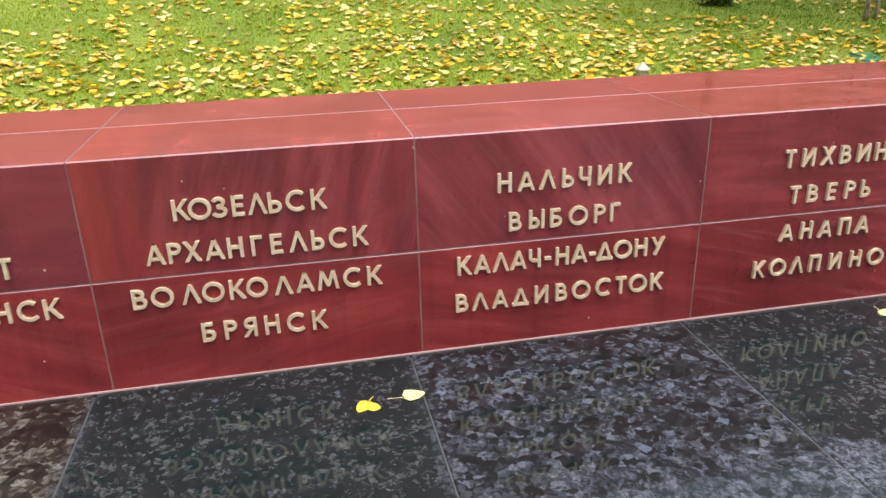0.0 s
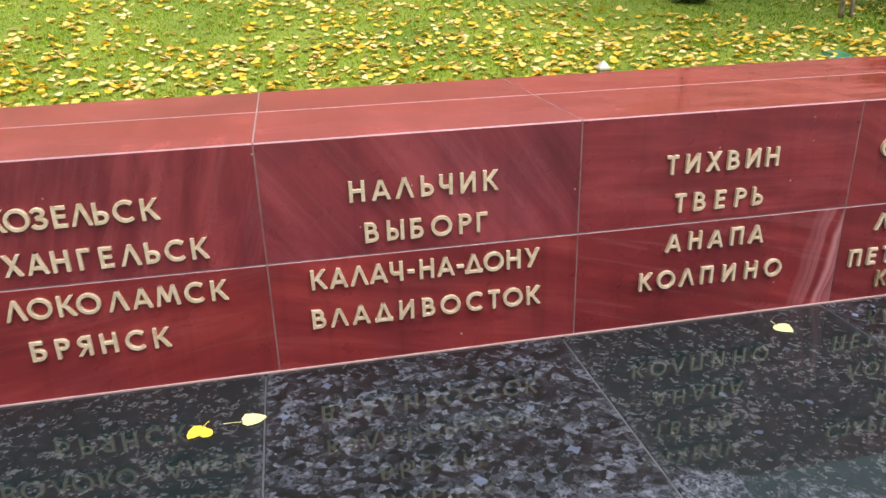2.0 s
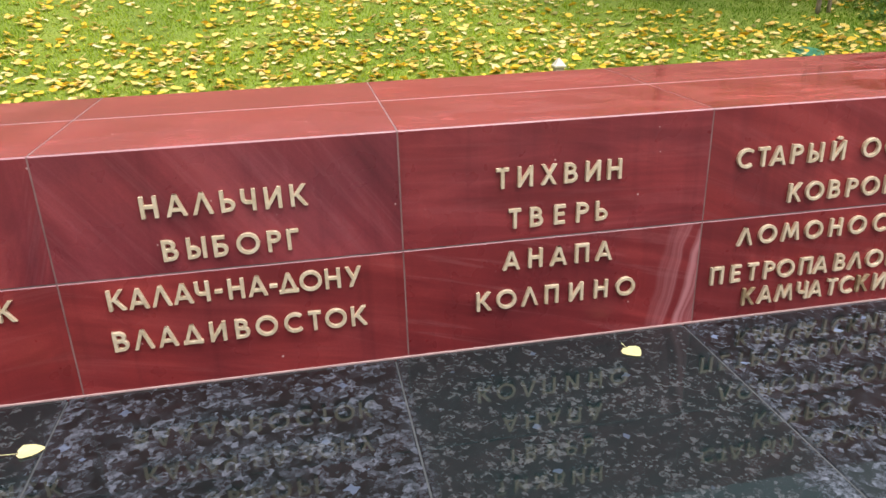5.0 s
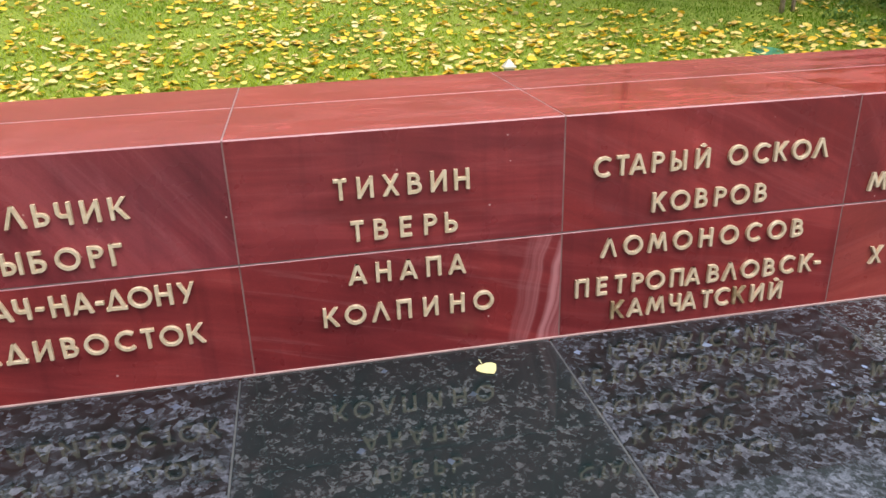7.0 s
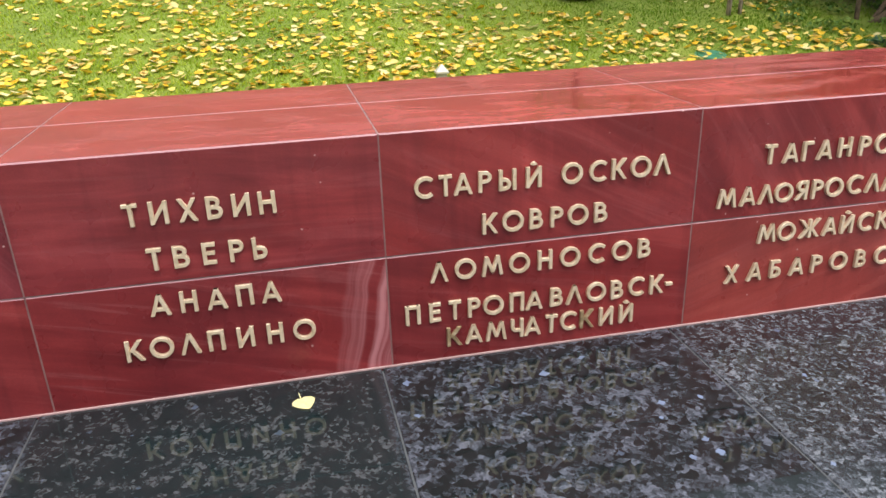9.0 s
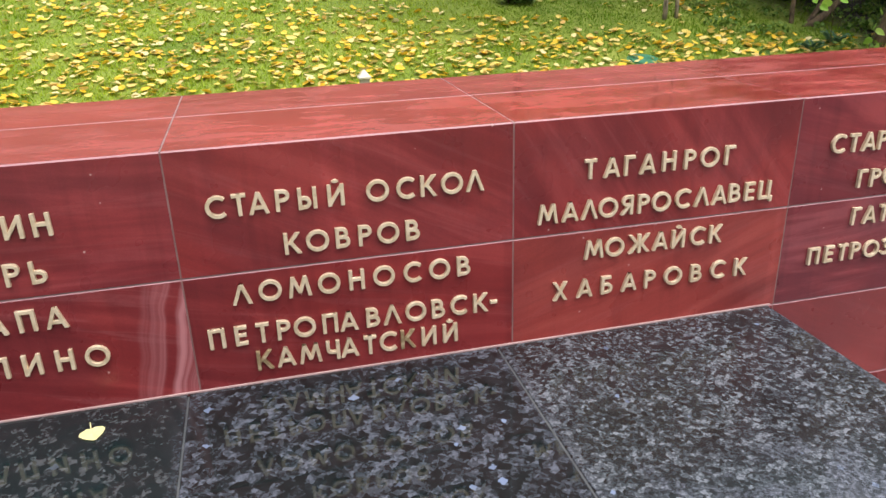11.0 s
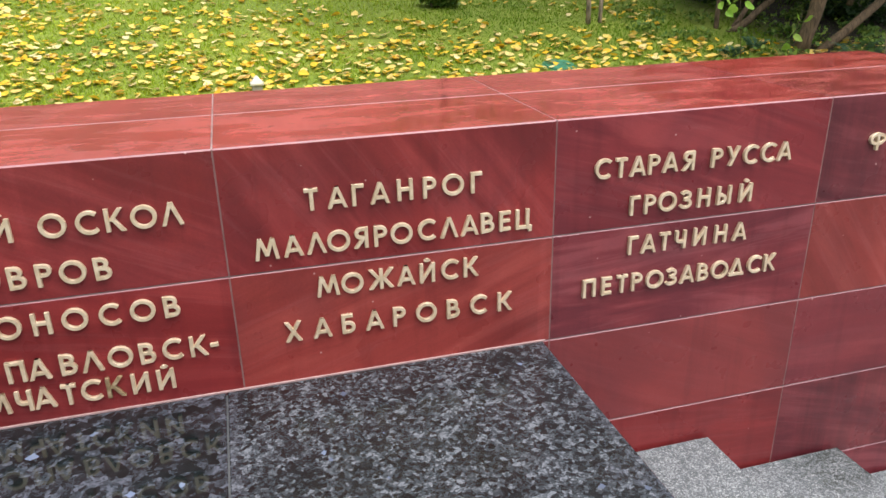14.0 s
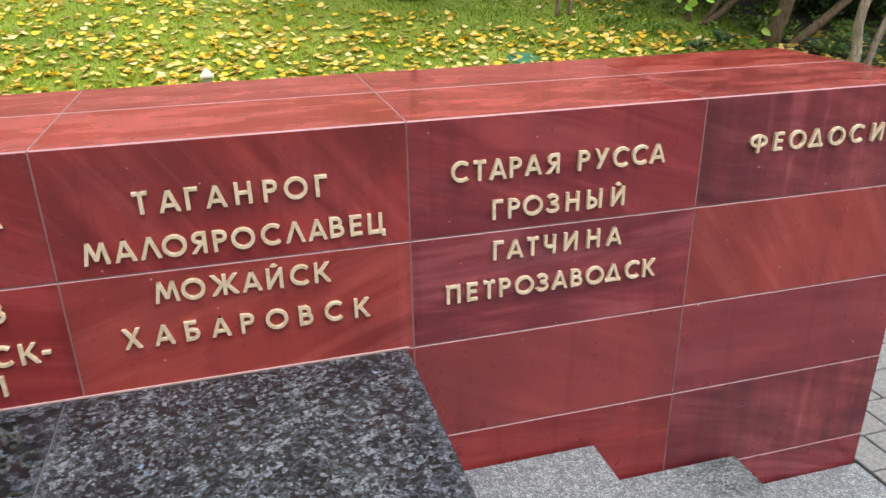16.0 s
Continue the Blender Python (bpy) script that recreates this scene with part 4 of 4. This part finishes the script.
plant("shrub", "dense dark green shrub thicket behind the stems", "shrub", [
    limb(foot(11.6, 9.2), (11.8, 9.4, 2.0), 0.04, 0.02, (0.05, 0, 0), 8, 0.02, 9),
    limb(foot(10.7, 10.0), (10.6, 10.2, 2.2), 0.04, 0.02, (0.05, 0, 0), 8, 0.02, 10)], BARK,
    ([(11.8, 9.4, 0.9, 1.3, 0.7, 0.9), (10.6, 9.9, 1.0, 1.2, 0.5, 0.7), (13.2, 8.6, 0.8, 1.2, 1.0, 1.0), (12.0, 10.4, 1.6, 1.6, 0.8, 1.1), (12.6, 7.4, 0.3, 0.8, 0.8, 0.7), (13.6, 7.2, 1.2, 1.0, 1.0, 1.2), (11.2, 8.4, 0.5, 0.9, 0.4, 0.45), (9.9, 9.4, 0.75, 0.9, 0.35, 0.4), (12.0, 7.0, 0.4, 0.7, 0.5, 0.6)], 14000), seed=14, group="shrubs beside the lawn", leaf=0.075)
plant("sapling", "slender grey two-stemmed sapling on the lawn", "sapling", [
    limb(foot(7.38, 8.68), (7.34, 8.68, 2.6), 0.030, 0.022, (-0.02, 0, 0), 9, 0.008, 15),
    limb(foot(7.56, 8.72), (7.60, 8.72, 2.5), 0.024, 0.018, (0.0, 0, 0), 9, 0.008, 16)], BARK_GREY,
    ([(7.5, 8.9, 3.0, 0.9, 0.8, 0.7)], 700), seed=15)
# Its high clumps are unseen, spread wide to darken the wall-top reflections.
plant("young_tree", "young brown-barked tree with leafy shoots at its foot", "tree", [
    limb(foot(5.80, 9.62), (5.82, 9.7, 3.4), 0.06, 0.04, (0.02, 0, 0), 9, 0.01, 17),
    limb(foot(5.70, 9.58), (5.62, 9.55, 1.0), 0.014, 0.006, (-0.03, 0, 0), 6, 0.008, 18),
    limb(foot(5.90, 9.58), (6.0, 9.5, 0.9), 0.012, 0.006, (0.03, 0, 0), 6, 0.008, 19)], BARK,
    ([(5.72, 9.55, 0.58, 0.2, 0.12, 0.1), (5.98, 9.52, 0.56, 0.2, 0.12, 0.1), (6.4, 9.5, 3.2, 2.2, 1.6, 1.3), (5.6, 8.8, 2.7, 1.4, 1.2, 0.9), (7.6, 9.2, 2.9, 1.6, 1.3, 1.0)], 4200), COVER_LEAF, leaf=0.1, seed=16)


def sucker(label, stem_rings, leaves, seed):
    """A thin green shoot with a few broad leaves."""
    r = random.Random(seed)
    base = Vector(stem_rings[0][:3])
    root = tagged(new("shoot"), label, "shoot", "green shoots under the shrubs")
    root.location = base
    part("stem", tube_mesh("stem", [(x - base.x, y - base.y, z - base.z, rr) for x, y, z, rr in stem_rings], TWIG_DARK, 6), root)
    for x, y, z, size, tilt, turn in leaves:
        vs, fs = leaf_outline(size, size * 0.72, 0.08, 0.25, size * 0.25, r)
        lf = part("leaf", mesh_of("leaf", vs, fs, BRIGHT_LEAF), root)
        lf.matrix_local = Matrix.Translation(Vector((x, y, z)) - base) @ pose(0, 0, 0, tilt, 35, turn)


sucker("thin shoot with broad bright green leaves", [(8.05, 6.7, -0.25, 0.004), (7.95, 6.5, 0.1, 0.0035), (7.72, 6.25, 0.45, 0.003), (7.6, 6.16, 0.75, 0.002)], [
    (7.46, 6.13, 0.66, 0.10, 60, 20), (7.62, 6.18, 0.68, 0.13, 55, 200), (7.78, 6.16, 0.70, 0.13, 70, 160), (7.54, 6.16, 0.58, 0.11, 62, 100),
    (7.40, 6.12, 0.62, 0.09, 50, 250), (7.48, 6.1, 0.55, 0.08, 65, 300), (7.70, 6.14, 0.61, 0.10, 60, 340), (7.9, 6.15, 0.76, 0.15, 70, 30), (7.55, 6.12, 0.74, 0.14, 60, 120)], 3)
sucker("thin shoot with small light green leaves beside the trunk", [(9.05, 7.2, -0.12, 0.004), (9.1, 7.2, 0.1, 0.003), (9.2, 7.2, 0.42, 0.002)], [
    (9.10, 7.15, 0.38, 0.12, 60, 40), (9.26, 7.16, 0.35, 0.10, 50, 160), (9.06, 7.14, 0.22, 0.12, 66, 210), (9.14, 7.15, 0.16, 0.11, 58, 320), (9.00, 7.15, 0.07, 0.11, 60, 100), (9.14, 7.14, 0.0, 0.10, 62, 240), (9.02, 7.14, -0.03, 0.1, 62, 20)], 4)


# ---- ferns in the bed ----
def fern(x, y, fronds, size, seed):
    r = random.Random(seed)
    root = tagged(new("fern"), "blue-green fern growing in the dark shrub bed", "fern", "ferns in the shrub bed")
    z0 = ground_height(x, y)
    root.location = (x, y, z0)
    for k in range(fronds):
        items = []
        n = 13
        for i in range(1, n):
            u = i / n
            reach = size * 0.5 * math.sin(math.pi * (0.12 + 0.86 * u)) * 0.7
            for side in (-1, 1):
                vs = [(0, 0, 0), (reach * 0.5, -0.011 * (1.1 - u) / 0.6, 0.004), (reach, 0, -0.01), (reach * 0.5, 0.011 * (1.1 - u) / 0.6, 0.004)]
                items.append((vs, [(0, 1, 2, 3)], pose(size * u, 0, size * (0.75 * u - 0.62 * u * u), 0, 0, side * 68)))
        me = scatter("frond", items, FERN)
        fr = part("frond", me, root)
        fr.matrix_local = pose(0, 0, 0, 0, -r.uniform(5, 35), 360 * k / fronds + r.uniform(-20, 20))


for i, (x, y, n, s) in enumerate(((9.25, 6.55, 7, 0.42), (10.15, 6.7, 7, 0.46), (9.95, 7.1, 6, 0.38), (10.6, 7.0, 7, 0.4), (8.95, 7.6, 6, 0.24), (8.55, 7.45, 6, 0.2))):
    fern(x, y, n, s, 30 + i)

# Low leafy cover at the edge of the bed.
cover = [(rnd.uniform(7.6, 9.9), rnd.uniform(7.0, 9.4)) for _ in range(24)] + [(rnd.uniform(9.6, 12.5), rnd.uniform(6.8, 9.5)) for _ in range(75)]
tagged(new("ground_cover", crown_mesh("ground_cover", [(x, y, ground_height(x, y) + 0.04, 0.2, 0.2, 0.08) for x, y in cover], 3000, 0.055, COVER_LEAF, 21)), "low dark green leafy ground cover under the shrubs", "ground cover", kind="stuff")


# ---- small things on the lawn ----
def path_marker(x, y):
    """A short post with a white pyramid cap."""
    z = ground_height(x, y)
    root = tagged(new("garden_marker"), "small white marker post with a pyramid cap on the lawn", "marker post")
    root.location = (x, y, z + 0.03)
    part("post", slab_mesh("post", 0.085, 0.085, 0.26, 0.004, CAP_GREY), root, (0, 0, 0.11))
    part("collar", slab_mesh("collar", 0.112, 0.112, 0.022, 0.004, WHITE_PAINT), root, (0, 0, 0.250))
    bm = bmesh.new()
    bmesh.ops.create_cone(bm, cap_ends=True, segments=4, radius1=0.068, radius2=0.012, depth=0.055)
    bmesh.ops.rotate(bm, verts=bm.verts, matrix=Matrix.Rotation(radians(45), 3, "Z"))
    part("cap", finish("cap", bm, WHITE_PAINT), root, (0, 0, 0.2885))


path_marker(3.35, 6.74)


def lawn_lid(x, y):
    """A green plastic inspection cover sunk in the grass."""
    root = tagged(new("inspection_cover"), "round green plastic inspection cover set in the grass", "cover")
    z = ground_height(x, y)
    root.location = (x, y, z)
    root.rotation_euler = (radians(12), 0, 0)
    for nm, r0, r1, hgt, zz in (("rim", 0.20, 0.185, 0.03, -0.012), ("lid", 0.17, 0.155, 0.03, -0.002)):
        bm = bmesh.new()
        bmesh.ops.create_cone(bm, cap_ends=True, segments=28, radius1=r0, radius2=r1, depth=hgt)
        part(nm, finish(nm, bm, LID_GREEN), root, (0, 0, zz))


lawn_lid(6.50, 7.52)

# Twigs lying on the lawn.
for i, (x, y, turn, size) in enumerate(((4.4, 8.5, 40, 0.3), (2.4, 8.9, 120, 0.24), (6.9, 7.7, 15, 0.2))):
    ob = new("twig", tube_mesh("twig", limb((-size / 2, 0, 0), (size / 2, 0, 0.02), 0.004, 0.002, (0, 0.02, 0.01), 5, 0.006, i), TWIG_DARK, 5))
    ob.matrix_world = pose(x, y, ground_height(x, y) + 0.03, 0, -8, turn)
    tagged(ob, "thin brown fallen twig lying on the grass", "twig", "twigs on the lawn")

# ---- pavement beyond the wall's end ----
pavement = tagged(new("pavement", slab_mesh("pavement", 9.0, 14.0, 0.10, 0, JOINT_SAND)), "grey concrete block pavement beyond the wall's end", "pavement", kind="structure")
pavement.location = (10.306, -3.84, -0.905)
PV_X, PV_Y = 0.30, 0.20
paver_meshes = [slab_mesh("paver", PV_X - 0.008, PV_Y - 0.008, 0.06, 0.004, PAVER) for _ in range(3)]


def paver_place(i, j):
    return 5.806 + PV_X * (i + 0.5 + 0.5 * (j % 2)), 3.15 - PV_Y * (j + 0.5)


spare_v, spare_f = [], []
for j in range(69):
    for i in range(-(j % 2), 29):
        x, y = paver_place(i, j)
        lift = 0.042 + 0.003 * noise.noise(Vector((i * 1.7, j * 2.3, 0)))
        if i < 0:
            continue
        if i < 10 and j < 28:
            part("paver", paver_meshes[(i + j) % 3], pavement, (x - 10.306, y + 3.84, lift))
            continue
        b, hx, hy = len(spare_v), PV_X / 2 - 0.004, PV_Y / 2 - 0.004
        spare_v += [(x + a * hx - 10.306, y + c * hy + 3.84, lift + d) for d in (-0.03, 0.03) for a, c in ((-1, -1), (1, -1), (1, 1), (-1, 1))]
        spare_f += [(b + 4, b + 5, b + 6, b + 7)] + [(b + k, b + (k + 1) % 4, b + 4 + (k + 1) % 4, b + 4 + k) for k in range(4)]
part("paver_field", mesh_of("paver_field", spare_v, spare_f, PAVER), pavement, kind="stuff")
# Half pavers along the kerb of the landing.
half_paver = slab_mesh("paver", PV_X / 2 - 0.008, PV_Y - 0.008, 0.06, 0.004, PAVER)
for j in range(1, 28, 2):
    part("paver", half_paver, pavement, (5.806 + PV_X / 4 - 10.306, 3.15 - PV_Y * (j + 0.5) + 3.84, 0.042))
